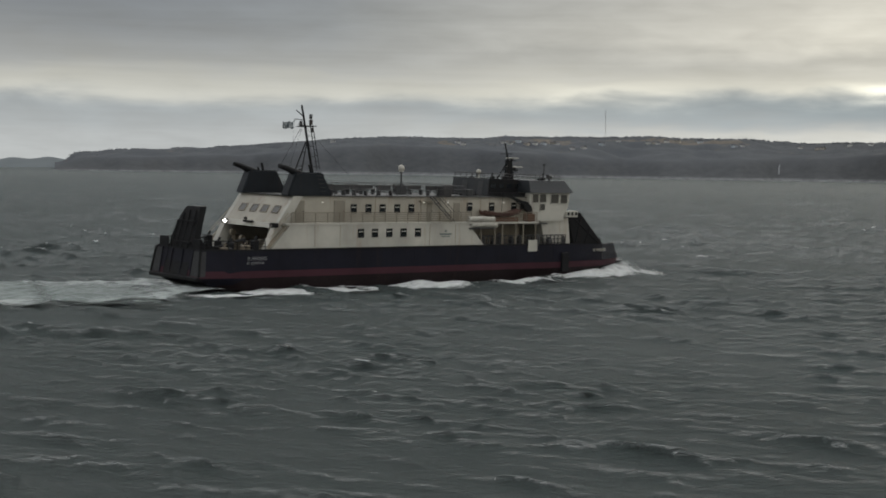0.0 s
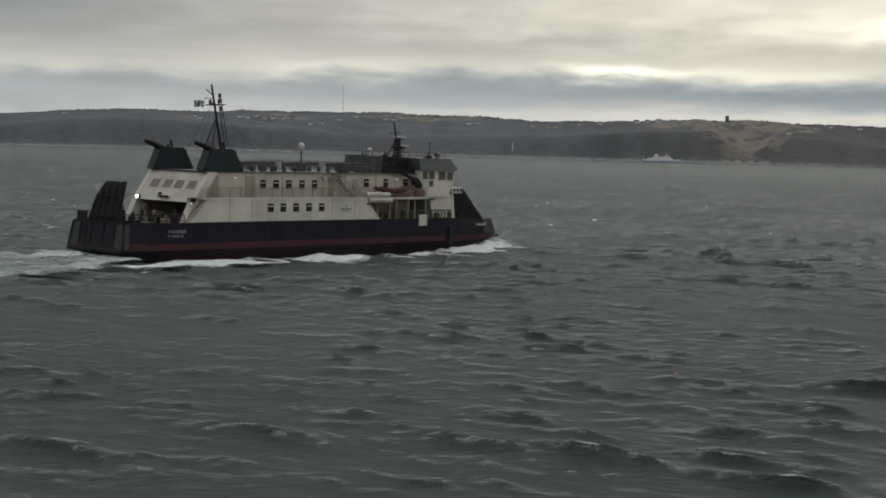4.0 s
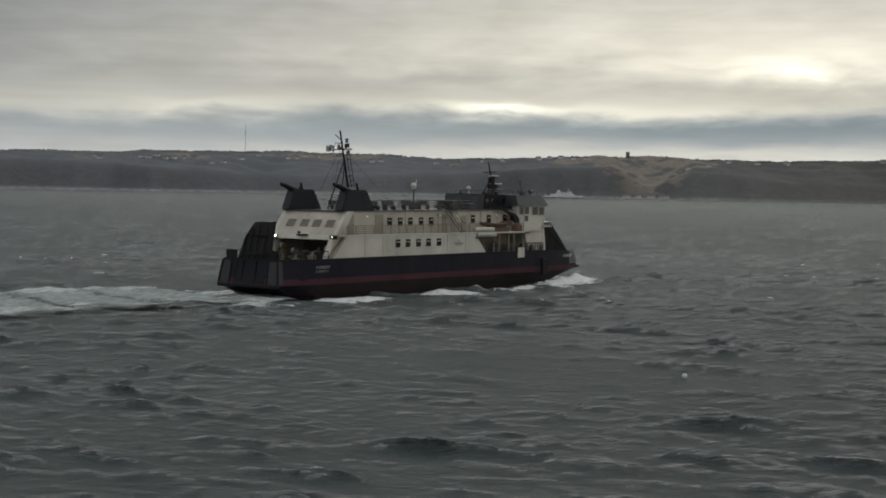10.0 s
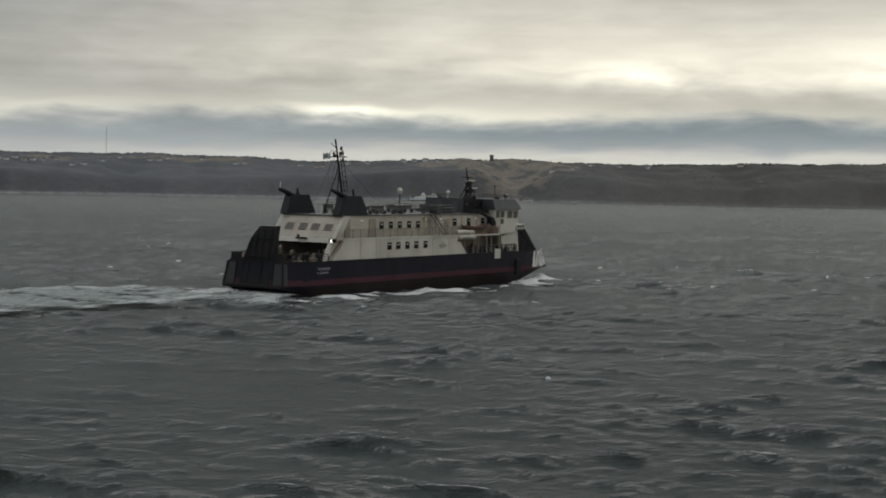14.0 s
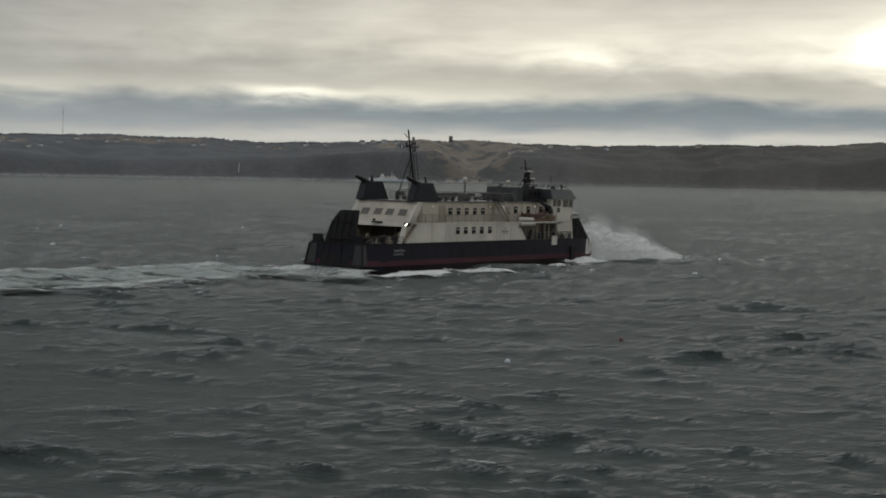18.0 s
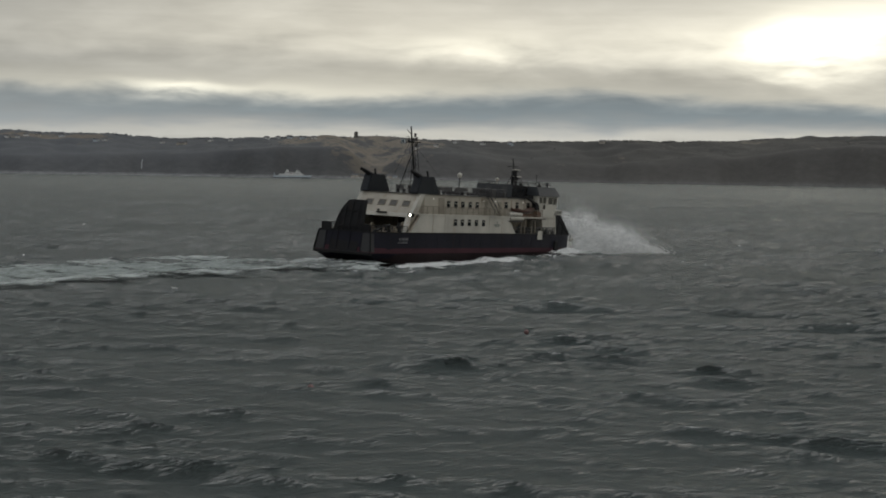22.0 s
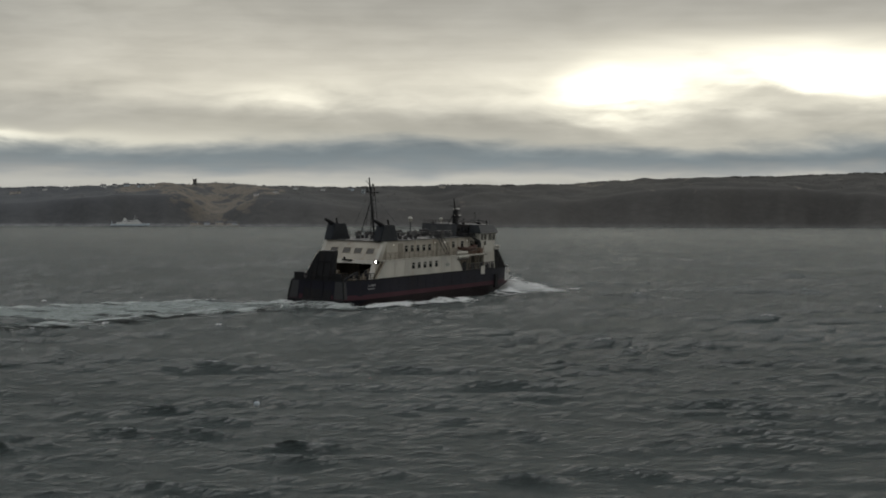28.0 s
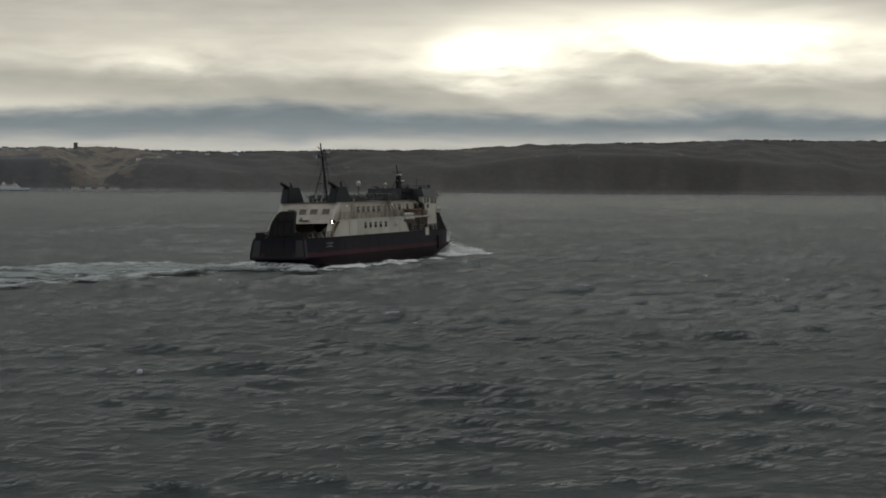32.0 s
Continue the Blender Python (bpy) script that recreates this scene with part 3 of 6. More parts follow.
def rail_run(parent, pts, height=0.95, step=1.5, material=CREAM, bars=3, r=0.04):
    """A guard rail along the points: one part for its bars, one for each post."""
    posts, rail = [], None
    for a, b in zip(pts, pts[1:]):
        a, b = Vector(a), Vector(b)
        for k in reversed(range(bars)):
            up = Vector((0, 0, height * (k + 1) / bars))
            bar = tube(fresh(), a + up, b + up, r * (1.25 if k == bars - 1 else 0.8), n=5)
            if rail is None:
                rail = part("guard_rail", bar, material, parent)
            else:
                part("rail_bar", bar, material, rail)
        m = max(1, round((b - a).length / step))
        posts += [a.lerp(b, i / m) for i in range(m)]
    posts.append(Vector(pts[-1]))
    first = None
    for p in posts:
        if first is None:
            first = part("post", tube(fresh(), (0, 0, 0), (0, 0, height), r, n=5), material, rail)
            first.location = p
        else:
            again(first, rail, Matrix.Translation(p))
    return rail


def letters(text, size, depth=0.01):
    """Raised lettering from the built-in font, as a mesh in the xy plane."""
    cu = bpy.data.curves.new("lettering", "FONT")
    cu.body, cu.size, cu.extrude, cu.align_x = text, size, depth, "CENTER"
    tmp = bpy.data.objects.new("lettering", cu)
    scene.collection.objects.link(tmp)
    bpy.context.view_layer.update()
    me = bpy.data.meshes.new_from_object(tmp.evaluated_get(bpy.context.evaluated_depsgraph_get()))
    bpy.data.objects.remove(tmp)
    bpy.data.curves.remove(cu)
    me.materials.clear()
    return me


def film_material():
    n = Nodes("pale_water_sheen")
    v = n.noise(n.mapping(n.coords(), (2.2, 2.2, 0.35)), 1.0, 5, 0.65)
    return lit_through(n, (0.72, 0.72, 0.69), n.ramp(v, (0.36, 0.1), (0.58, 0.9)), None, 0.05)


FILM = film_material()
RUNOFF = []


def build_ferry():
    ship = new("car_ferry")
    tagged(ship, "small navy and white car ferry with two black funnels under way", "ferry")

    # hull skin, stripe, decks
    bm, loops = shell((-1.5, 0.4, 1.35, 2.2, 3.0, 3.9))
    bm.faces.new(loops[0][::-1])
    inner = [bm.verts.new((v.co.x * 0.992, v.co.y * 0.965, v.co.z)) for v in loops[-1]]
    low = [bm.verts.new((v.co.x * 0.992, v.co.y * 0.965, 2.7)) for v in loops[-1]]
    n = len(inner)
    for k in range(n):
        j = (k + 1) % n
        bm.faces.new((loops[-1][k], loops[-1][j], inner[j], inner[k]))
        bm.faces.new((inner[k], inner[j], low[j], low[k]))
    bmesh.ops.recalc_face_normals(bm, faces=bm.faces[:])
    hull = part("hull", bm, NAVY, ship, "navy blue steel hull with wet, rusting plates")
    bm, _ = shell((1.42, 2.02), proud=0.012)
    part("waterline_stripe", bm, RED, hull, "faded dark red stripe along the hull")
    bm, _ = shell((-1.4, 0.4, 1.40), proud=0.008)
    part("bottom_paint", bm, BOOT, hull, "blackish brown bottom paint")
    # the flare of the bow is kept wet and glossy by spray
    for s in (-1, 1):
        bm = fresh()
        rows = []
        for z in (2.06, 2.6, 3.2, 3.7):
            pts = [p for p in hull_outline(z)[7:10]]
            rows.append([bm.verts.new((x + 0.012, s * -(y - 0.02), z)) for x, y in pts])
        for a, b in zip(rows, rows[1:]):
            for k in range(2):
                f = bm.faces.new((a[k], a[k + 1], b[k + 1], b[k]))
                f.smooth = True
        bmesh.ops.recalc_face_normals(bm, faces=bm.faces[:])
        part("bow_plate", bm, WETNAVY, hull, "wet, glossy navy plating of the bow")
    # water film off the bow after a plunge, its reflection put into the colour
    for s in (-1, 1):
        bm = fresh()
        rows = []
        for z in (1.75, 2.3, 2.9, 3.4, 3.8):
            o, a, b, c = hull_outline(z)[6:10]
            o = (o[0] + 0.62 * (a[0] - o[0]), o[1] + 0.62 * (a[1] - o[1]))
            rows.append([bm.verts.new((x + 0.03, s * -(y - 0.04), z)) for x, y in (o, a, b, c)])
        for lo, hi in zip(rows, rows[1:]):
            for k in range(3):
                bm.faces.new((lo[k], lo[k + 1], hi[k + 1], hi[k])).smooth = True
        bmesh.ops.recalc_face_normals(bm, faces=bm.faces[:])
        RUNOFF.append((part("bow_runoff", bm, FILM, hull, "pale film of water on the bow plating, sheen put into its colour"), s))
    bm, _ = shell((3.74, 3.9), lift=0.03, proud=0.06)
    part("rubbing_strake", bm, BLACK, hull)
    for skin in (hull, *hull.children):
        skin.data.set_sharp_from_angle(angle=radians(28))
    bm = fresh()
    deck = [bm.verts.new((x * 0.99, y * 0.97, 2.75)) for x, y in hull_outline(3.5)]
    bm.faces.new(deck)
    part("car_deck", bm, GREY, ship, "wet grey steel car deck")
    # plates' seams and fenders on the sides
    for s in (-1, 1):
        for x in np.arange(-16.0, 22, 2.6):
            part("plate_seam", box(fresh(), x - 0.03, x + 0.03, s * 5.13 - 0.03, s * 5.13 + 0.03, 2.05, 3.72), NAVY, hull)
        part("fender", box(fresh(), 21.5, 22.5, s * 5.12 - 0.28, s * 5.12 + 0.28, 1.0, 2.95, 0.06), BLACK, hull, "black rubber fender")
        part("draught_board", box(fresh(), 16.8, 18.05, s * 5.2 - 0.06, s * 5.2 + 0.06, 3.15, 4.3, 0.02), WHITE, ship, "square white board on the bulwark")
        # lettering and emblem
        for body, x, z, size in (("FLANDERS", -15.55, 2.98, 0.42), ("ST. JOHN'S NL", -15.7, 2.62, 0.29)):
            me = letters(body, size)
            me.materials.append(LETTER)
            t = new("lettering", me)
            t.parent = hull
            t.matrix_basis = pose(x, s * 5.17, z, 90, 0, 0 if s < 0 else 180)
            tagged(t, "white painted ship's lettering")
        me = letters("FLANDERS", 0.46)
        me.materials.append(WHITE)
        t = new("lettering", me)
        t.parent = hull
        t.matrix_basis = pose(27.6, s * 4.66, 2.95, 90, 0, 8 if s < 0 else 172)
        tagged(t, "white painted ship's lettering")

    # slanted white panels of the car deck's sides
    SIDE = ((-14.1, 3.93), (10.9, 3.93), (8.8, 6.12), (-12.0, 6.12))
    for s in (-1, 1):
        panel = part("side_panel", prism(fresh(), SIDE, s * 5.13, s * 4.98), WHITE, ship, "white steel side panel with rust streaks")
        unit = None
        for x in (-4.24, -2.62, -0.93, 0.76, 2.52):
            if unit is None:
                unit = window_unit(panel, 0.60, 0.70)
                unit.matrix_basis = pose(x, s * 5.14, 5.22, 0, 0, 0 if s < 0 else 180)
            else:
                again(unit, panel, pose(x, s * 5.14, 5.22, 0, 0, 0 if s < 0 else 180))
        bm = fresh()
        for k, (w, h, dz) in enumerate(((1.5, 0.16, 0.0), (1.0, 0.10, -0.22), (0.22, 0.2, 0.3))):
            box(bm, 5.97 - w / 2, 5.97 + w / 2, s * 5.145 - 0.01, s * 5.145 + 0.01, 5.02 + dz - h / 2, 5.02 + dz + h / 2)
        part("emblem", bm, EMBLEM, panel, "small grey-blue emblem with two lines")
        for x in (-9.4, -6.6, 4.0, 7.2):
            part("plate_seam", box(fresh(), x - 0.02, x + 0.02, s * 5.14 - 0.012, s * 5.14 + 0.012, 3.95, 6.1), CREAM, panel)

    # promenade deck and its white edge
    part("promenade_deck", box(fresh(), -12.6, 18.2, -5.2, 5.2, 5.98, 6.16), WHITE, ship, "upper deck with a white painted edge")
    for s in (-1, 1):
        for x in (10.6, 12.4, 13.4, 15.2, 16.2, 17.9):
            part("deck_pillar", box(fresh(), x - 0.07, x + 0.07, s * 5.05 - 0.05, s * 5.05 + 0.05, 3.5, 6.0), RAIL, ship)
        rail_run(ship, [(-12.0, s * 5.1, 6.16), (9.2, s * 5.1, 6.16)], 0.95, 1.35, RAIL, 5, 0.035)
        rail_run(ship, [(12.2, s * 5.1, 6.16), (18.0, s * 5.1, 6.16)], 0.92, 1.3, RAIL, 4, 0.035)
        rail_run(ship, [(9.0, s * 4.95, 2.75), (22.6, s * 4.6, 2.75)], 2.0, 0.55, STEEL, 5, 0.05)
        for x, y, w, h in ((11.6, 4.0, 0.6, 1.9), (12.9, 4.3, 0.5, 1.5), (14.0, 3.9, 0.8, 2.1), (15.4, 4.2, 0.5, 1.7), (16.7, 4.0, 0.7, 1.8), (18.6, 4.55, 0.5, 1.9), (20.3, 4.6, 0.6, 1.6), (22.6, 4.2, 0.6, 1.7)):
            bm = box(fresh(), x - w / 2, x + w / 2, s * y - 0.25, s * y + 0.25, 2.75, 2.75 + h, 0.08)
            ball(bm, (x, s * y, 2.8 + h), 0.24, 0.8, 1)
            part("vent_trunk", bm, STEEL, ship, "dark ventilation trunk on the car deck")
        part("inner_bulkhead", box(fresh(), 9.0, 17.5, min(s * 3.0, s * 3.1), max(s * 3.0, s * 3.1), 2.75, 5.9), BROWN, ship)
        # outside stair from the promenade down to the car deck, aft
        bm = fresh()
        for y in (4.62, 5.05):
            tube(bm, (-12.2, s * y, 6.1), (-14.4, s * y, 3.9), 0.06)
            tube(bm, (-12.0, s * y, 7.05), (-14.3, s * y, 4.9), 0.03)
        for k in range(9):
            f = k / 9
            box(bm, -12.3 - 2.2 * f - 0.1, -12.3 - 2.2 * f + 0.1, min(s * 4.62, s * 5.05), max(s * 4.62, s * 5.05), 6.0 - 2.2 * f, 6.04 - 2.2 * f)
        part("stair", bm, CREAM, ship)

    # upper house
    house = part("upper_house", prism(fresh(), ((-12.95, 6.16), (17.6, 6.16), (17.6, 8.55), (-11.3, 8.55)), -4.02, 4.02), DECKHOUSE, ship, "dirty cream deckhouse, streaked with rust, overhang shade in its paint")
    for s in (-1, 1):
        # the aft corners run out to the ship's sides
        part("aft_corner", prism(fresh(), ((-13.2, 5.86), (-12.1, 5.86), (-10.4, 8.55), (-11.3, 8.55)), s * 4.5, s * 4.02), WHITE, house)
        part("aft_leg", prism(fresh(), ((-13.25, 5.86), (-12.2, 5.86), (-13.2, 3.6), (-14.35, 3.6)), s * 4.55, s * 3.8), WHITE, house, "white sloping leg beside the vehicle opening")
    part("aft_lintel", prism(fresh(), ((-13.3, 5.72), (-12.4, 5.72), (-12.4, 6.14), (-13.1, 6.14)), -4.5, 4.5), WHITE, house)
    part("tunnel_roof", box(fresh(), -12.4, 20.0, -4.6, 4.6, 5.86, 5.97), GREY, house)
    part("tunnel_wall", box(fresh(), -9.0, -8.8, -4.6, -1.4, 2.75, 5.86), BROWN, house)
    part("tunnel_wall", box(fresh(), -8.0, -7.8, 1.0, 4.6, 2.75, 5.86), BROWN, house)
    part("tunnel_wall", box(fresh(), 2.0, 2.2, -4.6, 4.6, 2.75, 5.86), BROWN, house)
    for y in (-3.4, -2.0, -0.6, 0.8, 2.2, 3.6):
        part("roof_beam", box(fresh(), -12.3, -7.0, y - 0.07, y + 0.07, 5.6, 5.86), BROWN, house)
    for x, y, w, d, h in ((-11.4, -3.6, 1.2, 0.9, 1.3), (-10.4, -1.8, 0.9, 0.8, 1.75), (-11.8, 0.4, 1.0, 0.7, 0.95), (-10.6, 2.2, 1.5, 0.9, 1.5), (-12.2, 3.5, 0.8, 0.7, 1.9), (-12.4, -0.9, 0.6, 0.6, 1.2)):
        crate = part("deck_locker", box(fresh(), x - w / 2, x + w / 2, y - d / 2, y + d / 2, 2.75, 2.75 + h, 0.05), BROWN, ship, "brown steel locker on the car deck")
        part("locker_lid", box(fresh(), x - w / 2 - 0.04, x + w / 2 + 0.04, y - d / 2 - 0.04, y + d / 2 + 0.04, 2.75 + h, 2.81 + h), STEEL, crate)
    for x, y, h in ((-12.9, -3.2, 2.0), (-12.8, -1.5, 1.5), (-12.9, 1.4, 1.7), (-13.0, 2.9, 2.2)):
        part("hose_reel", tube(tube(fresh(), (x, y, 2.75), (x, y, 2.75 + h), 0.07), (x, y - 0.14, 2.75 + h), (x, y + 0.14, 2.75 + h), 0.32, n=12), BROWN, ship, "brown hose reel on its post")
    # four windows in the sloping aft wall
    tilt = math.degrees(math.atan2(1.75, 2.39))
    unit = None
    for y in (2.5, 0.6, -1.1, -2.95):
        m = Matrix.Translation((-12.16, y, 7.32)) @ pose(0, 0, 0, 0, 0, -90) @ pose(0, 0, 0, -tilt, 0, 0)
        if unit is None:
            unit = window_unit(house, 0.98, 0.74, PANE, BROWN, bars=0)
            unit.matrix_basis = m
        else:
            again(unit, house, m)
    bm = fresh()
    box(bm, -13.45, -13.2, -0.9, 0.6, 6.05, 6.22, 0.03)
    ball(bm, (-13.35, 0.25, 6.38), 0.2, 0.8, 1)
    part("stern_lantern", bm, BLACK, house)
    # side windows and doors
    for s in (-1, 1):
        turn = 0 if s < 0 else 180
        unit = None
        for x in (-4.32, -2.62, -0.95, 0.8, 2.52, 9.85, 12.75, 15.75):
            if unit is None:
                unit = window_unit(house, 0.56, 0.74)
                unit.matrix_basis = pose(x, s * 4.05, 7.42 if x < 5 else 7.6, 0, 0, turn)
            else:
                again(unit, house, pose(x, s * 4.05, 7.42 if x < 5 else 7.6, 0, 0, turn))
        for x, w, h in ((-10.35, 0.95, 1.98), (-5.95, 1.25, 2.0), (4.75, 0.62, 1.75), (8.2, 0.8, 1.8)):
            d = part("door", box(fresh(), x - w / 2, x + w / 2, s * 4.05 - 0.04, s * 4.05 + 0.04, 6.2, 6.2 + h, 0.02), DOORP, house, "weathered steel door, recess shade put into its grey-brown paint")
            part("handle", box(fresh(), x + w * 0.3, x + w * 0.3 + 0.12, s * 4.11 - 0.04, s * 4.11 + 0.04, 7.15, 7.22), STEEL, d)
        for x in (-7.9, 4.0, 7.0, 14.3):
            part("bulkhead_lamp", box(fresh(), x - 0.08, x + 0.08, s * 4.1 - 0.08, s * 4.1 + 0.08, 7.97, 8.08, 0.03), LAMP2, house, "small lit bulkhead lamp")
        for x in (-1.8, 3.7, 6.0, 11.3):
            part("drain_pipe", tube(fresh(), (x, s * 4.06, 6.2), (x, s * 4.06, 8.5), 0.035, n=6), CREAM, house)
        part("door_canopy", box(fresh(), 3.4, 5.2, s * 4.2 - 0.18, s * 4.2 + 0.18, 8.12, 8.2), CREAM, house)
        # stair from the promenade up to the roof
        bm = fresh()
        for y in (4.25, 4.75):
            tube(bm, (4.6, s * y, 8.6), (7.4, s * y, 6.2), 0.05)
            tube(bm, (4.6, s * y, 9.5), (7.4, s * y, 7.1), 0.03)
        for k in range(10):
            f = (k + 0.5) / 10
            box(bm, 4.6 + 2.8 * f - 0.11, 4.6 + 2.8 * f + 0.11, min(s * 4.25, s * 4.75), max(s * 4.25, s * 4.75), 8.55 - 2.4 * f, 8.58 - 2.4 * f)
        part("roof_stair", bm, STEEL, ship)
    part("house_roof", box(fresh(), -11.5, 17.8, -4.2, 4.2, 8.55, 8.63), GREY, house)

    # roof deck rail and what stands on it
    rail_run(ship, [(-6.6, -4.1, 8.63), (9.2, -4.1, 8.63), (9.2, 4.1, 8.63), (-6.6, 4.1, 8.63)], 1.0, 1.2, STEEL, 3, 0.028)
    rail_run(ship, [(-7.2, -1.9, 8.63), (-7.2, 1.9, 8.63)], 1.0, 1.2, STEEL)
    bench = None
    for x in (-5.2, -2.6, 0.4, 6.4):
        for y in (-2.6, 0.2, 2.6):
            if bench is None:
                bench = part("bench", fresh(), STEEL, ship, "dark slatted deck bench")
                bm = fresh()
                box(bm, -0.85, 0.85, -0.25, 0.25, 0.42, 0.47)
                box(bm, -0.85, 0.85, 0.2, 0.26, 0.5, 0.9)
                for lx in (-0.7, 0.7):
                    box(bm, lx - 0.05, lx + 0.05, -0.22, 0.24, 0, 0.42)
                bm.to_mesh(bench.data)
                bm.free()
                bench.location = (x, y, 8.63)
            else:
                again(bench, ship, pose(x, y, 8.63))
    mast = part("satellite_mast", tube(fresh(), (4.4, 0, 8.63), (4.4, 0, 11.0), 0.09), STEEL, ship)
    bm = fresh()
    ball(bm, (4.4, 0, 11.2), 0.33, 1.1)
    tube(bm, (4.4, 0, 10.85), (4.4, 0, 11.1), 0.24)
    part("dome", bm, WHITE, mast, "white satellite dome")
    part("mast_locker", box(fresh(), 4.0, 4.8, -0.4, 0.4, 8.63, 9.5, 0.04), STEEL, mast)
    part("vent_locker", box(fresh(), 6.9, 7.9, -3.6, -2.6, 8.63, 9.6, 0.05), STEEL, ship)

    # funnels
    for s in (-1, 1):
        bm = fresh()
        base = ((-11.9, 8.6), (-6.9, 8.6), (-8.1, 10.72), (-11.0, 10.72))
        prism(bm, base, s * 4.3, s * 3.1)
        bmesh.ops.bevel(bm, geom=bm.edges[:], offset=0.1, segments=2, affect="EDGES")
        fun = part("funnel", bm, FUNNEL, ship, "black tapered funnel with a slanting exhaust pipe")
        bm = fresh()
        tube(bm, (-9.9, s * 3.7, 10.38), (-11.7, s * 3.7, 11.06), 0.38, 0.25, n=10)
        tube(bm, (-11.7, s * 3.7, 11.06), (-12.5, s * 3.7, 11.26), 0.25, 0.19, n=10)
        part("exhaust_pipe", bm, BLACK, fun)
        part("vent_pipe", tube(fresh(), (-9.1, s * 3.9, 10.6), (-9.35, s * 3.9, 11.4), 0.12), BLACK, fun)
        part("vent_pipe", tube(fresh(), (-9.9, s * 3.4, 10.6), (-10.05, s * 3.4, 11.0), 0.1), BLACK, fun)
        bm = fresh()
        for z in (9.0, 9.35, 9.7, 10.05, 10.4):
            f = (z - 8.6) / 2.12
            box(bm, -8.2 - 0.6 * f, -7.6 - 0.6 * f, s * 4.32 - 0.02, s * 4.32 + 0.02, z, z + 0.05)
        part("funnel_rungs", bm, STEEL, fun)

    # aft mast: a raked pole on two struts, with a ladder before it, yard, lamps and flag
    rake = lambda z: -5.8 - (z - 8.63) * 0.219
    bm = fresh()
    tube(bm, (-5.8, 0, 8.63), (-7.6, 0, 16.85), 0.15, 0.09)
    for y in (-0.9, 0.9):
        tube(bm, (-8.5, y, 8.63), (rake(13.7), y * 0.06, 13.7), 0.06)
    amast = part("aft_mast", bm, BLACK, ship, "dark raked signal mast on two struts")
    ladder = fresh()
    for y in (-0.22, 0.22):
        tube(ladder, (rake(15.1) + 0.75, y, 15.1), (rake(11.0) + 0.75, y, 11.0), 0.035, n=5)
    ladder_ob = part("ladder", ladder, BLACK, amast)
    for k in range(8):
        z = 11.15 + k * 0.54
        part("rung", tube(fresh(), (rake(z) + 0.75, -0.24, z), (rake(z) + 0.75, 0.24, z), 0.025, n=5), BLACK, ladder_ob)
    for k in range(5):
        z = 11.15 + k * 0.95
        part("ladder_bracket", tube(fresh(), (rake(z) + 0.75, 0, z), (rake(z), 0, z + 0.02), 0.03, n=5), BLACK, ladder_ob)
    for z in (9.9, 11.2, 12.5):
        w = (13.7 - z) / 5.07
        part("strut_brace", tube(fresh(), (rake(13.7) - 1.56 * w, 0.9 * w, z), (rake(13.7) - 1.56 * w, -0.9 * w, z), 0.03, n=5), BLACK, amast)
    bm = fresh()
    tube(bm, (rake(15.5), 0, 15.5), (-8.35, 0, 15.55), 0.035)
    tube(bm, (rake(15.8), 0, 15.8), (-8.1, 0.2, 16.4), 0.045)
    tube(bm, (rake(14.9), -1.3, 14.9), (rake(14.9), 1.3, 14.9), 0.05)
    tube(bm, (-8.35, 0, 15.55), (-8.45, 0, 15.1), 0.02)
    tube(bm, (-8.42, 0, 15.1), (-8.45, 0.3, 11.0), 0.008, n=4)
    part("yard", bm, BLACK, amast)
    part("mast_platform", box(fresh(), -7.45, -6.2, -0.5, 0.5, 14.92, 14.99), STEEL, amast)
    for x, y, z in ((-6.35, 0.3, 15.3), (-6.75, -0.35, 15.35), (-6.55, 0.0, 15.85), (-7.45, 0.3, 15.2), (-6.5, -0.2, 14.6)):
        part("mast_light", tube(fresh(), (x, y, z - 0.24), (x, y, z + 0.2), 0.15), STEEL, amast)
    part("mast_horn", ball(fresh(), (-7.65, 0.0, 15.05), 0.25, 0.6, 1), STEEL, amast)
    bm = fresh()
    cols, rows = 12, 5
    vs = [[bm.verts.new((-8.5 - 1.2 * i / cols, 0.18 * math.sin(i * 1.05) * i / cols, 15.3 - 0.62 * j / rows - 0.05 * math.sin(i * 0.9) - 0.08 * i / cols)) for j in range(rows + 1)] for i in range(cols + 1)]
    for i in range(cols):
        for j in range(rows):
            bm.faces.new((vs[i][j], vs[i + 1][j], vs[i + 1][j + 1], vs[i][j + 1]))
    flag = part("flag", bm, FLAG, amast, "white and slate-blue flag streaming aft")
    so = flag.modifiers.new("cloth", "SOLIDIFY")
    so.thickness = 0.02
    bm = fresh()
    for s in (-1, 1):
        tube(bm, (-7.3, 0, 15.3), (-10.6, s * 1.2, 8.7), 0.015, n=4)
        tube(bm, (-7.3, 0, 15.0), (-2.5, s * 3.5, 8.7), 0.012, n=4)
    part("stays", bm, BLACK, amast)

    # dark upper deckhouse and the wheelhouse
    bm = fresh()
    prism(bm, ((13.3, 8.63), (18.3, 8.63), (18.3, 10.3), (13.55, 10.4)), -2.9, 2.9)
    bmesh.ops.bevel(bm, geom=bm.edges[:], offset=0.06, segments=1, affect="EDGES")
    upper = part("upper_cabin", bm, BLACK, ship, "dark upper cabin behind the wheelhouse")
    part("aft_panel", prism(fresh(), ((13.24, 8.7), (13.3, 8.7), (13.53, 10.32), (13.47, 10.32)), -2.8, 2.8), TEAL, upper, "slate-blue aft wall")
    for y in (-1.6, 0.9):
        part("cabin_door", prism(fresh(), ((13.2, 8.7), (13.26, 8.7), (13.46, 10.1), (13.4, 10.1)), y - 0.4, y + 0.4), STEEL, upper)
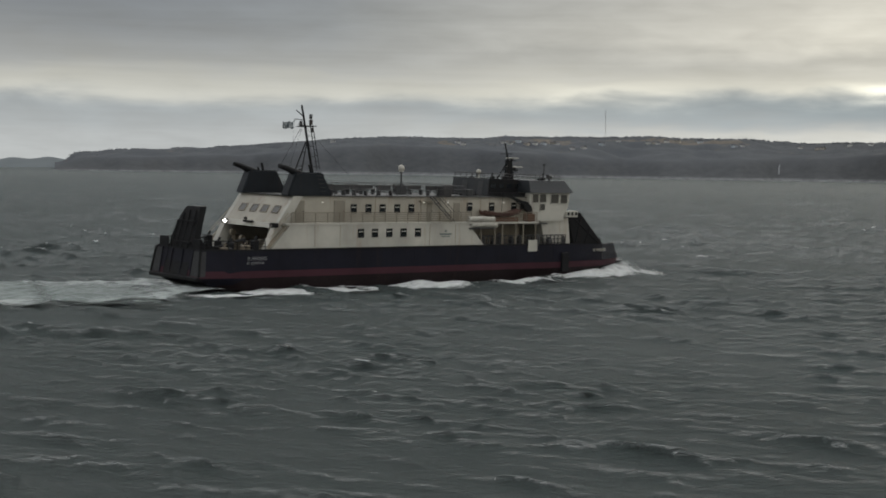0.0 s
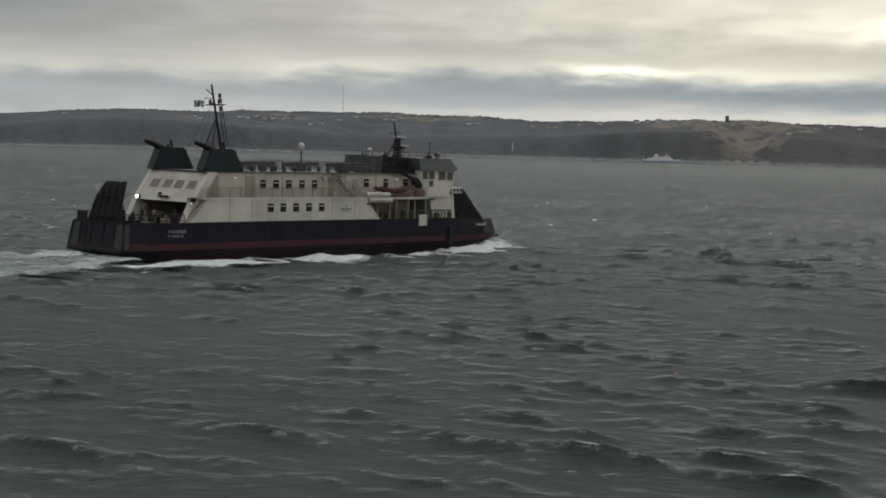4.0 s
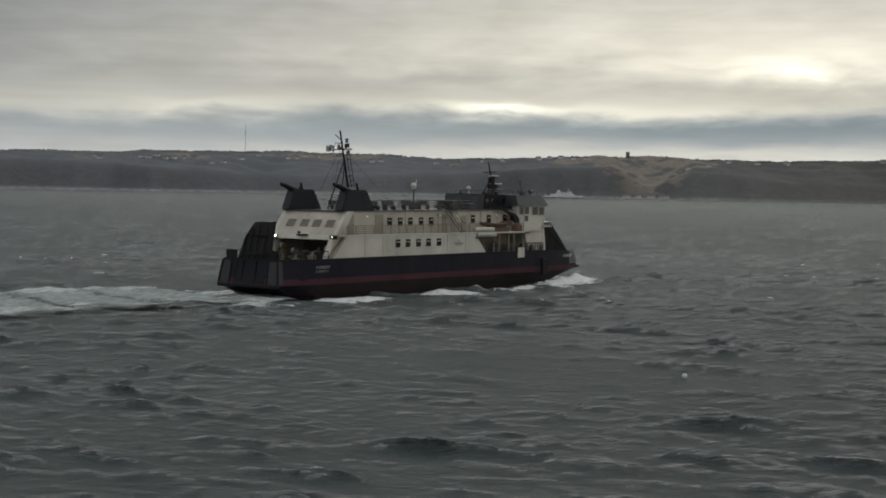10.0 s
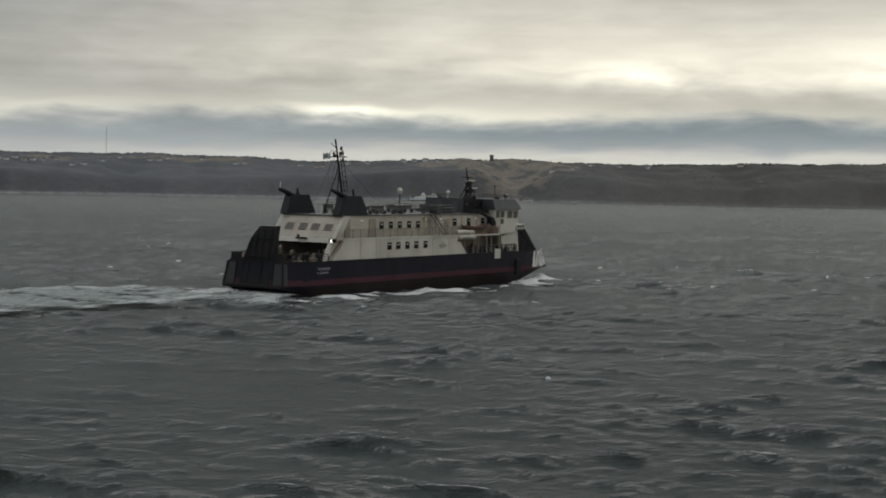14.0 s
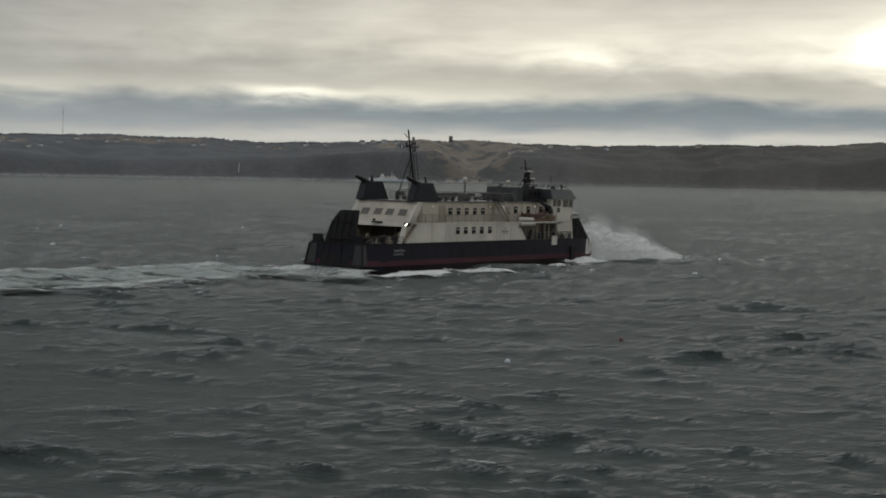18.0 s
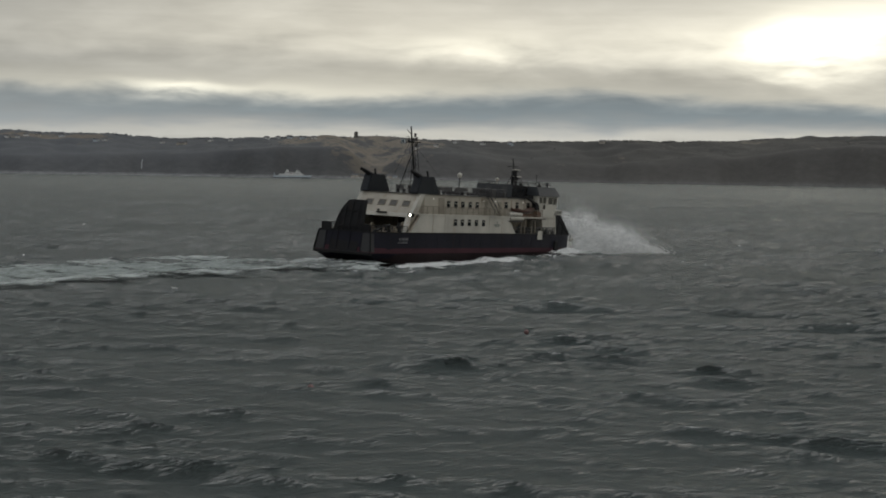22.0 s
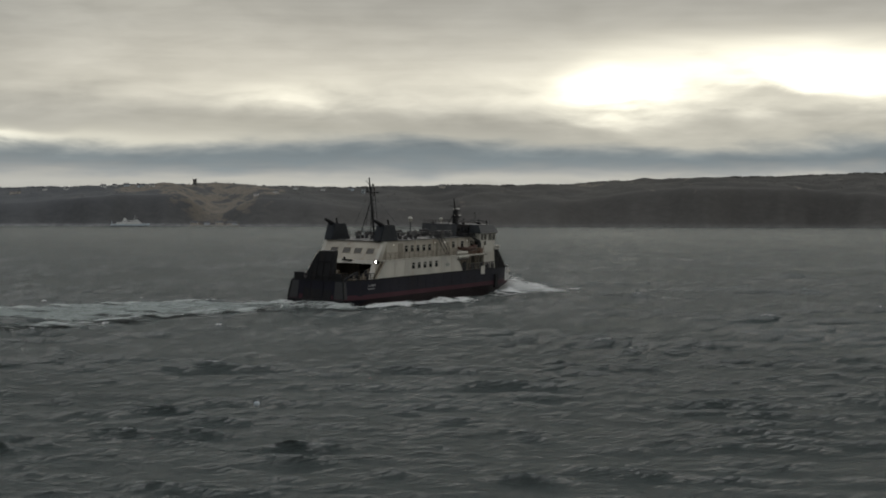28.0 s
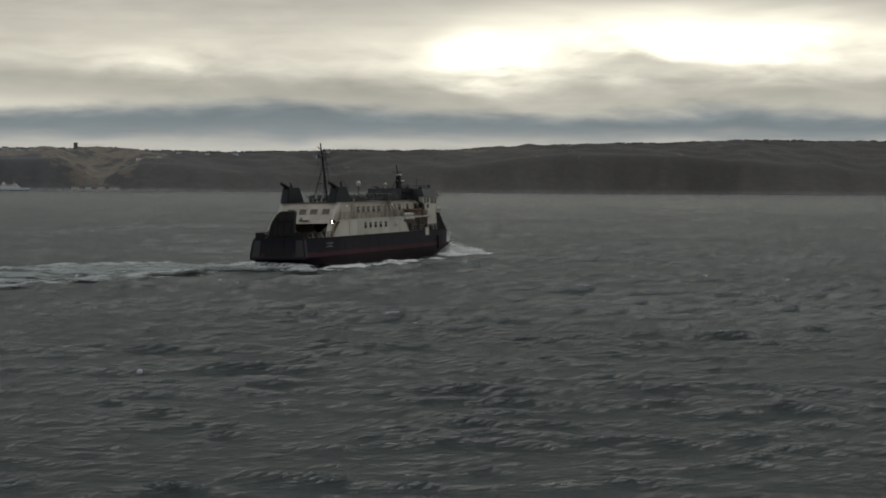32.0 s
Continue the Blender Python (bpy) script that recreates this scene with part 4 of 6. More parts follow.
    part("locker", box(fresh(), 11.6, 12.3, 1.2, 2.4, 8.63, 9.6, 0.05), STEEL, upper)
    part("locker", box(fresh(), 10.2, 10.9, -3.4, -2.4, 8.63, 9.3, 0.05), STEEL, upper)
    rail_run(upper, [(13.7, -2.8, 10.36), (17.5, -2.8, 10.3)], 0.55, 0.75, STEEL, 2, 0.03)
    rail_run(upper, [(13.7, 2.8, 10.36), (17.5, 2.8, 10.3)], 0.55, 0.75, STEEL, 2, 0.03)
    for s in (-1, 1):
        for x in (13.9, 15.0, 16.1, 17.2):
            part("cabin_window", box(fresh(), x - 0.3, x + 0.3, s * 2.9 - 0.03, s * 2.9 + 0.03, 9.45, 9.85), GLASS, upper)
        part("cabin_step", box(fresh(), 13.2, 18.2, min(s * 2.9, s * 3.9), max(s * 2.9, s * 3.9), 8.63, 9.0), BLACK, upper)
    for x, y, h in ((10.4, -2.2, 0.35), (11.6, 1.8, 0.5), (12.4, -1.9, 0.3), (14.2, -2.4, 0.45), (15.3, 2.0, 0.3), (16.0, -2.6, 0.6), (16.9, -1.2, 0.4), (19.8, -3.4, 0.35), (21.0, -2.6, 0.5)):
        z = 8.63 if x < 13 else 10.3 if x < 19 else 10.25
        part("roof_fitting", tube(box(fresh(), x - 0.22, x + 0.22, y - 0.2, y + 0.2, z, z + h * 0.6, 0.04), (x, y, z + h * 0.6), (x + 0.05, y, z + h * 1.5), 0.05, n=6), BLACK, upper)
    rail_run(upper, [(17.6, -3.9, 10.28), (22.2, -3.9, 10.28), (22.8, 0, 10.28), (22.2, 3.9, 10.28), (17.6, 3.9, 10.28)], 0.5, 1.1, STEEL, 2, 0.03)
    bm = fresh()
    tube(bm, (14.9, 0.5, 10.3), (14.9, 0.5, 10.9), 0.07)
    ball(bm, (14.9, 0.5, 11.0), 0.26)
    part("small_dome", bm, WHITE, upper, "white satellite dome")
    WH = ((17.4, 6.16), (22.0, 6.16), (22.8, 7.6), (23.0, 9.05), (17.4, 9.05))
    wheel = part("wheelhouse", prism(fresh(), WH, -4.6, 4.6), WHITE, ship, "white wheelhouse with large dark windows")
    part("wheelhouse_base", prism(fresh(), ((20.3, 2.75), (23.7, 2.75), (23.2, 6.5), (19.3, 6.16)), -4.3, 4.3), WHITE, wheel)
    bm = fresh()
    lowr = [bm.verts.new(p) for p in ((17.2, -4.9, 9.05), (23.2, -4.95, 9.05), (23.9, -3.2, 9.05), (23.9, 3.2, 9.05), (23.2, 4.95, 9.05), (17.2, 4.9, 9.05))]
    upr = [bm.verts.new(p) for p in ((17.4, -4.4, 10.28), (22.4, -4.4, 10.28), (23.1, -2.9, 10.28), (23.1, 2.9, 10.28), (22.4, 4.4, 10.28), (17.4, 4.4, 10.28))]
    for k in range(6):
        bm.faces.new((lowr[k], lowr[(k + 1) % 6], upr[(k + 1) % 6], upr[k]))
    bm.faces.new(upr)
    bm.faces.new(lowr[::-1])
    part("wheelhouse_fascia", bm, TEAL, wheel, "slate-blue flared roof band")
    for s in (-1, 1):
        turn = 0 if s < 0 else 180
        for x, z, w, h in ((18.15, 8.5, 0.80, 0.84), (19.2, 8.5, 0.88, 0.84), (20.85, 8.45, 1.1, 0.9), (22.15, 8.42, 0.95, 0.88), (19.15, 7.6, 0.68, 0.62)):
            window_unit(wheel, w, h, PANE, rim=WHITE, bars=0).matrix_basis = pose(x, s * 4.63, z, 0, 0, turn)
        part("wing_step", box(fresh(), 22.5, 24.2, s * 4.2 - 0.5, s * 4.2 + 0.5, 6.55, 7.2, 0.03), WHITE, wheel)
        for x in (22.8, 23.35, 23.9):
            window_unit(wheel, 0.32, 0.34, rim=WHITE, bars=0).matrix_basis = pose(x, s * 4.72, 6.92, 0, 0, turn)
    for y in (-3.2, -1.1, 1.1, 3.2):
        window_unit(wheel, 1.6, 0.85, bars=0).matrix_basis = pose(22.98, y, 8.4, 0, 0, 90)
    bm = fresh()
    tube(bm, (20.2, -4.4, 10.28), (20.2, -4.4, 10.6), 0.1)
    tube(bm, (19.9, -4.5, 10.7), (20.5, -4.3, 10.7), 0.22)
    part("searchlight", bm, STEEL, wheel)
    bm = fresh()
    tube(bm, (22.2, -1.5, 10.28), (22.2, -1.5, 11.9), 0.05)
    box(bm, 22.1, 22.3, -1.6, -1.4, 11.8, 11.95)
    part("aerial", bm, STEEL, wheel)
    part("aerial", tube(fresh(), (21.2, 1.5, 10.28), (21.2, 1.5, 11.3), 0.03), STEEL, wheel)
    part("aerial", tube(fresh(), (22.8, -0.6, 10.28), (22.9, -0.6, 11.0), 0.03), STEEL, wheel)

    # forward mast with radar scanners
    bm = fresh()
    prism(bm, ((18.25, 10.0), (19.1, 10.0), (18.75, 12.2), (18.35, 12.2)), -0.3, 0.3)
    tube(bm, (18.5, 0, 12.1), (17.95, 0, 14.05), 0.12, 0.06)
    tube(bm, (17.4, 0.7, 10.0), (18.4, 0.1, 12.0), 0.06)
    tube(bm, (17.4, -0.7, 10.0), (18.4, -0.1, 12.0), 0.06)
    tube(bm, (19.0, 0, 10.9), (19.7, 0, 11.2), 0.06)
    box(bm, 18.2, 19.6, -0.4, 0.4, 11.2, 11.3)
    box(bm, 18.3, 19.3, -0.35, 0.35, 12.15, 12.24)
    tube(bm, (19.4, 0, 11.3), (19.4, 0, 11.5), 0.15)
    tube(bm, (19.0, 0, 12.24), (19.0, 0, 12.42), 0.15)
    tube(bm, (18.2, -0.9, 12.9), (18.2, 0.9, 12.9), 0.04)
    fmast = part("radar_mast", bm, BLACK, ship, "black radar mast on the wheelhouse")
    part("radar_scanner", box(fresh(), 18.3, 20.5, -0.09, 0.09, 11.5, 11.62, 0.03), WHITE, fmast, "white radar scanner bar")
    part("radar_scanner", box(fresh(), 18.2, 19.9, -0.08, 0.08, 12.42, 12.54, 0.03), WHITE, fmast, "white radar scanner bar")

    # rafts, rescue boat and its davit on both sides
    for s in (-1, 1):
        rack = part("raft_rack", box(fresh(), 8.9, 12.2, min(s * 4.75, s * 5.4), max(s * 4.75, s * 5.4), 5.5, 5.6), STEEL, ship)
        drum = None
        for x, z in ((9.35, 6.44), (10.5, 6.46), (11.65, 6.42), (9.75, 5.88), (10.9, 5.9), (12.0, 5.86)):
            if drum is None:
                bm = fresh()
                tube(bm, (-0.56, 0, 0), (0.56, 0, 0), 0.27, n=14)
                for cx in (-0.42, 0, 0.42):
                    tube(bm, (cx - 0.04, 0, 0), (cx + 0.04, 0, 0), 0.29, n=14)
                drum = part("life_raft", bm, WHITE, rack, "white life raft canister")
                drum.location = (x, s * 5.08, z)
            else:
                again(drum, rack, Matrix.Translation((x, s * 5.08, z)))
        bm = fresh()
        L, rows = 5.0, 9
        rings = []
        for i in range(rows):
            f = i / (rows - 1)
            w = 0.72 * math.sin(math.pi * (0.12 + 0.8 * f)) ** 0.5
            up = 0.35 * abs(f - 0.45) ** 2 * 4
            rings.append([bm.verts.new((11.0 + L * f, s * 4.62 + w * a, 6.55 + up + 0.8 * b)) for a, b in ((-1, 0.62), (-0.85, 0.25), (-0.45, 0.03), (0, 0), (0.45, 0.03), (0.85, 0.25), (1, 0.62), (0.82, 0.58), (0, 0.4), (-0.82, 0.58))])
        for a, b in zip(rings, rings[1:]):
            for k in range(10):
                bm.faces.new((a[k], a[(k + 1) % 10], b[(k + 1) % 10], b[k]))
        bm.faces.new(rings[0][::-1])
        bm.faces.new(rings[-1])
        boat = part("rescue_boat", bm, ORANGE, ship, "orange-brown rescue boat in its davit")
        part("boat_cradle", box(fresh(), 11.4, 15.6, s * 4.62 - 0.3, s * 4.62 + 0.3, 6.16, 6.58), RUST, boat)
        bm = fresh()
        prism(bm, ((13.7, 8.86), (13.75, 9.0), (16.2, 8.28), (17.1, 8.1), (17.65, 7.55), (17.75, 6.2), (17.15, 6.2), (17.05, 7.15), (16.5, 7.5), (16.2, 8.02)), s * 4.75, s * 4.45)
        tube(bm, (16.6, s * 4.6, 7.5), (15.2, s * 4.6, 8.45), 0.06)
        tube(bm, (13.75, s * 4.6, 8.9), (13.6, s * 4.6, 7.2), 0.02)
        box(bm, 16.4, 17.2, s * 4.6 - 0.28, s * 4.6 + 0.28, 7.4, 7.9)
        part("davit", bm, BLACK, ship, "black davit arm over the rescue boat")
        part("winch", box(fresh(), 16.9, 17.9, min(s * 4.2, s * 5.0), max(s * 4.2, s * 5.0), 6.16, 6.95, 0.06), RUST, ship)
        # floodlight: a hooded housing with its lens set back, port turned towards the quarter, starboard straight aft
        lamp = part("flood_lamp", box(fresh(), -0.02, 0.3, -0.24, 0.24, -0.2, 0.2, 0.03), BLACK, ship, "lit floodlight beside the vehicle opening")
        lamp.matrix_basis = pose(-13.45, -4.6 if s < 0 else 3.6, 5.98, 0, 0, 40 if s > 0 else -6)
        reach = -0.37 if s < 0 else -0.2
        for y0, y1, z0, z1 in ((-0.24, -0.2, -0.2, 0.2), (0.2, 0.24, -0.2, 0.2), (-0.24, 0.24, 0.17, 0.2)):
            part("hood", box(fresh(), reach, -0.02, y0, y1, z0, z1), BLACK, lamp)
        r = 0.19 if s < 0 else 0.13
        part("lens", tube(fresh(), (-0.05, 0, 0), (-0.02, 0, 0), r, n=12), LAMP, lamp, "glowing white lens")

    # stern: raised ramp with its folded flap, posts and rails
    bm = fresh()
    outline = ((-2.2, 1.5), (1.95, 1.5), (1.55, 4.4), (1.35, 5.7), (1.0, 6.4), (0.6, 7.05), (0.2, 7.5), (-2.05, 7.5))
    lean = lambda z: -20.46 + (0.27 * (z - 3.9) if z > 3.9 else 0.157 * (z - 3.9))
    vs = [[bm.verts.new((lean(z) + x, y, z)) for y, z in outline] for x in (-0.02, 0.6)]
    bm.faces.new(vs[0])
    bm.faces.new(vs[1][::-1])
    for k in range(8):
        j = (k + 1) % 8
        bm.faces.new((vs[0][k], vs[1][k], vs[1][j], vs[0][j]))
    bmesh.ops.recalc_face_normals(bm, faces=bm.faces[:])
    ramp = part("stern_ramp", bm, BLACK, ship, "black raised vehicle ramp at the stern")
    for y in (-1.6, -0.6, 0.3, 1.1):
        top_z = 7.2 if y < 0.2 else 6.6 - 0.8 * (y - 0.7)
        part("ramp_rib", prism(fresh(), ((lean(3.9) - 0.1, 3.9), (lean(3.9), 3.9), (lean(top_z), top_z), (lean(top_z) - 0.1, top_z)), y - 0.04, y + 0.04), BLACK, ramp)
    for z in (4.3, 6.15):
        part("ramp_beam", box(fresh(), lean(z) - 0.12, lean(z) + 0.04, -1.95, 1.1, z, z + 0.14), BLACK, ramp)
    part("ramp_flap", box(fresh(), -19.5, -18.8, -1.9, -0.2, 7.35, 7.55), STEEL, ramp, "folded flap along the ramp's top")
    for s in (-1, 1):
        bm = fresh()
        prism(bm, ((-15.6, 4.6), (-15.4, 4.8), (-18.6, 4.0), (-18.8, 3.8)), s * 3.1, s * 2.8)
        tube(bm, (-15.5, s * 2.95, 2.75), (-15.5, s * 2.95, 4.7), 0.14)
        part("ramp_hoist", bm, BLACK, ship)
        rail_run(ship, [(-20.2, s * 3.5, 3.88), (-20.2, s * 2.2, 3.88)], 0.75, 0.5, BLACK)
        rail_run(ship, [(-20.2, s * 3.55, 3.88), (-16.6, s * 4.95, 3.88), (-14.6, s * 4.95, 3.88)], 0.75, 0.8, BLACK)
        for x, h in ((-17.6, 0.9), (-17.0, 0.7), (-16.4, 1.2), (-15.2, 0.8)):
            bm = fresh()
            tube(bm, (x, s * 4.0, 2.75), (x, s * 4.0, 2.95 + h), 0.16)
            ball(bm, (x, s * 4.0, 3.0 + h), 0.22, 0.7, 1)
            part("mooring_post", bm, STEEL, ship)
        for y in (0.9, 2.6):
            part("transom_rib", prism(fresh(), ((-20.86, 1.5), (-20.7, 1.5), (-20.35, 3.8), (-20.5, 3.8)), s * y - 0.05, s * y + 0.05), NAVY, hull)
        part("stern_panel", box(fresh(), -20.3, -20.15, min(s * 2.1, s * 3.4), max(s * 2.1, s * 3.5), 3.85, 4.75, 0.03), BLACK, ship, "dark steel windbreak panel on the stern rail")
        for x, y, w, h in ((-18.9, 3.2, 0.5, 1.0), (-18.2, 3.9, 0.7, 1.3), (-17.3, 3.4, 0.6, 1.7), (-16.2, 4.2, 0.8, 1.5), (-15.0, 3.9, 0.6, 1.9), (-14.5, 3.0, 0.5, 1.4)):
            bm = box(fresh(), x - w / 2, x + w / 2, s * y - 0.3, s * y + 0.3, 2.75, 2.75 + h, 0.06)
            tube(bm, (x, s * y, 2.75 + h), (x + 0.2, s * y, 3.1 + h), 0.12)
            part("winch", bm, BLACK if w < 0.65 else BROWN, ship, "dark mooring winch on the stern deck")
    for s in (-1, 1):
        bm = fresh()
        rows = []
        for z in (1.55, 2.6, 3.7):
            q = hull_outline(z)
            rows.append([bm.verts.new((x - 0.03, -s * (y - 0.02), z)) for x, y in ((q[0][0], -2.5), q[0], q[1])])
        for lo, hi in zip(rows, rows[1:]):
            for k in range(2):
                bm.faces.new((lo[k], lo[k + 1], hi[k + 1], hi[k]))
        bmesh.ops.recalc_face_normals(bm, faces=bm.faces[:])
        plate = part("stern_plate", bm, PLATE, hull, "grey plating beside the stern ramp, caught light put into its tone")
        so = plate.modifiers.new("steel", "SOLIDIFY")
        so.thickness = 0.02
        part("quarter_fender", tube(fresh(), (-20.8, s * 4.1, 1.5), (-20.45, s * 3.75, 3.8), 0.12), BLACK, hull, "black fender pipe on the quarter")
    part("stern_lip", box(fresh(), -21.05, -20.4, -4.1, 4.1, 1.12, 1.48, 0.08), BLACK, hull)

    # bow ramp, hinged up before the wheelhouse, and bow fittings
    bm = fresh()
    prism(bm, ((23.9, 6.5), (24.6, 6.95), (25.7, 7.0), (29.3, 3.55), (29.3, 3.1), (25.0, 3.1)), -3.6, 3.6)
    bmesh.ops.bevel(bm, geom=bm.edges[:], offset=0.07, segments=1, affect="EDGES")
    bramp = part("bow_ramp", bm, BLACK, ship, "black raised bow ramp")
    for s in (-1, 1):
        for a, b in (((24.3, 6.4), (28.4, 3.7)), ((24.6, 3.6), (25.6, 6.7)), ((26.0, 3.6), (27.0, 5.5))):
            part("ramp_rib", tube(fresh(), (a[0] + 0.4, s * 3.6, a[1]), (b[0] + 0.2, s * 3.6, b[1]), 0.07), BLACK, bramp)
    for s in (-1, 1):
        for x, y in ((29.6, 2.2), (30.4, 1.9)):
            bm = fresh()
            tube(bm, (x, s * y, 2.8), (x, s * y, 4.0), 0.13)
            ball(bm, (x, s * y, 4.05), 0.2, 0.7, 1)
            part("bollard", bm, BLACK, ship)
    part("bow_lip", box(fresh(), 32.2, 33.35, -2.5, 2.5, 1.45, 1.75, 0.08), BLACK, hull)
    return ship


def flag_material():
    n = Nodes("flag_cloth")
    c = n.mapping(n.coords("Generated"), (1, 1, 1))
    return n.surface(n.ramp(n.noise(c, 3.0, 1), (0.42, (0.05, 0.07, 0.08)), (0.47, (0.42, 0.44, 0.44)), (0.55, (0.36, 0.38, 0.38)), (0.60, (0.05, 0.065, 0.075))), 0.8)


FLAG = flag_material()
ferry = build_ferry()


# ---- things on the island ----
def on_slope(az, el):
    """The place on the island's slope that is seen from the eye at this azimuth and elevation."""
    u = np.linspace(0.02, 1.0, 120)
    p = coast_point(np.full_like(u, az), u)
    seen = np.degrees(np.arctan2(p[:, 2] - EYE[2], np.hypot(p[:, 0], p[:, 1])))
    seen = np.maximum.accumulate(seen)
    k = int(np.argmax(seen >= el)) if (seen >= el).any() else len(u) - 1
    return Vector(p[k])


def build_house(w, d, h, wall, roof):
    ob = new("house")
    shell_ob = part("wall", box(fresh(), -w / 2, w / 2, -d / 2, d / 2, -3.0, h), wall, ob)
    bm = fresh()
    a = [bm.verts.new((x, y, z)) for x in (-w / 2 - 0.4, w / 2 + 0.4) for y, z in ((-d / 2 - 0.5, h - 0.2), (0, h + d * 0.36), (d / 2 + 0.5, h - 0.2))]
    for q in ((0, 1, 4, 3), (1, 2, 5, 4), (0, 3, 5, 2)):
        bm.faces.new([a[i] for i in q])
    bm.faces.new((a[0], a[2], a[1]))
    bm.faces.new((a[3], a[4], a[5]))
    part("roof", bm, roof, ob)
    for x in (-w * 0.28, w * 0.28):
        part("window", box(fresh(), x - 0.6, x + 0.6, -d / 2 - 0.05, -d / 2 + 0.05, h * 0.45, h * 0.8), GLASS, shell_ob)
    part("door", box(fresh(), -0.5, 0.5, -d / 2 - 0.06, -d / 2 + 0.06, 0.1, 2.1), DOORP, shell_ob)
    return ob


SHINGLE = paint("grey_roof_shingle", (0.10, 0.10, 0.105), 0.8, (0.06, 0.05, 0.05), 0.3)
CLAD = paint("white_house_cladding", (0.56, 0.56, 0.54), 0.6, (0.4, 0.38, 0.35), 0.2)
CLADB = paint("pale_blue_house_cladding", (0.45, 0.50, 0.54), 0.6, (0.3, 0.3, 0.3), 0.2)
CLADY = paint("sand_house_cladding", (0.40, 0.37, 0.32), 0.6, (0.3, 0.25, 0.2), 0.2)


def village():
    rng = random.Random(8)
    kinds = [(CLAD, "small white house with a grey roof on the hillside"), (CLADB, "small pale blue house with a grey roof on the hillside"), (CLADY, "small sand-coloured house with a grey roof on the hillside")]
    firsts = []
    for k, (mat, label) in enumerate(kinds):
        h = build_house(9 + 1.5 * k, 7, 3.2 + 0.4 * k, mat, SHINGLE)
        tagged(h, label, "house", "houses on the island")
        firsts.append([h, False])
    spots = [(-17.45, 0.98), (-17.2, 0.96), (-16.6, 0.94), (-16.3, 0.95), (-16.0, 0.96), (-15.65, 0.99), (-15.5, 0.97), (-14.95, 0.80), (-14.55, 0.84), (-12.25, 1.03), (-12.0, 1.04), (-11.9, 1.02), (-11.6, 1.10), (-11.2, 1.10),
             (-23.6, 0.92), (-19.1, 0.97), (-18.9, 0.90), (-6.15, 0.92), (-6.3, 0.9), (-6.9, 0.94), (-8.9, 0.98), (-9.2, 0.96), (-3.2, 1.16), (-2.8, 1.18), (-2.4, 1.2), (-1.9, 1.18), (-1.5, 1.2), (4.6, 1.08), (5.6, 1.09), (8.9, 1.2),
             (3.6, 1.12), (2.9, 0.98), (2.2, 0.9), (-13.3, 1.1), (-10.4, 1.09), (-13.9, 0.97), (-16.9, 1.02), (-5.2, 1.04), (-4.5, 1.06)]
    for az, el in spots:
        k = rng.choice((0, 0, 0, 0, 1, 2))
        p = on_slope(az, el)
        m = pose(p.x, p.y, p.z, 0, 0, -az + rng.uniform(-50, 50))
        if firsts[k][1]:
            copy_thing(firsts[k][0], m)
        else:
            firsts[k][0].matrix_basis = m
            firsts[k][1] = True


village()


def stone_tower():
    p = on_slope(0.0, 1.25)
    ob = new("hill_tower")
    bm = fresh()
    box(bm, -4.0, 4.0, -4.0, 4.0, -6, 11.6, 0.3)
    part("shaft", bm, TOWER, ob)
    part("parapet", box(fresh(), -4.4, 4.4, -4.4, 4.4, 11.6, 13.4, 0.2), TOWER, ob)
    for z in (3.0, 7.5):
        for x in (-2.0, 2.0):
            part("opening", box(fresh(), x - 0.5, x + 0.5, -4.1, -3.9, z, z + 2.0), GLASS, ob)
    ob.location = p
    tagged(ob, "square dark tower on the crest of the meadow", "tower")


TOWER = paint("dark_tower_wall", (0.105, 0.098, 0.09), 0.85, (0.04, 0.04, 0.04), 0.4)
stone_tower()


def radio_mast():
    p = on_slope(-13.78, 1.22)
    ob = new("radio_mast")
    legs = [(1.0 * math.cos(a), 1.0 * math.sin(a)) for a in (0.5, 2.6, 4.7)]
    for x, y in legs:
        part("leg", tube(fresh(), (x, y, -3), (x * 0.6, y * 0.6, 57), 0.10, n=5), RAIL, ob)
    bm = fresh()
    for k in range(28):
        z, f = k * 2.0, 1 - 0.4 * k / 28
        for i in range(3):
            a, b = legs[i], legs[(i + 1) % 3]
            tube(bm, (a[0] * f, a[1] * f, z), (b[0] * f, b[1] * f, z + 2.0), 0.05, n=4)
    tagged(part("lattice", bm, RAIL, ob), kind="stuff")
    part("antenna", tube(fresh(), (0, 0, 44), (0, 0, 46), 0.7), RAIL, ob)
    part("antenna", tube(fresh(), (0, 0, 57), (0, 0, 60), 0.25), RAIL, ob)
    ob.location = p
    tagged(ob, "tall thin lattice radio mast on the ridge", "radio mast")


radio_mast()


def waterfall():
    """A thin white fall of water down the cliff."""
    n = Nodes("falling_water")
    c = n.coords()
    v = n.noise(n.mapping(c, (0.6, 0.6, 0.12)), 1.0, 5, 0.7)
    mat = n.surface(n.mix(v, (0.16, 0.17, 0.18), (0.32, 0.33, 0.335)), 0.6)
    rows = []
    for k in range(13):
        p = on_slope(-7.60 + 0.006 * math.sin(k * 0.9) - 0.002 * k, 0.34 - 0.36 * k / 12)
        rows.append(p + Vector((0, -2.5, 0.4)))
    bm = fresh()
    for p, q in zip(rows, rows[1:]):
        tube(bm, p, q, 0.7 + 0.4 * random.Random(p.x).random(), 0.9, n=6)
    ob = part("waterfall", bm, mat)
    tagged(ob, "thin white waterfall down the dark cliff", "waterfall")


waterfall()


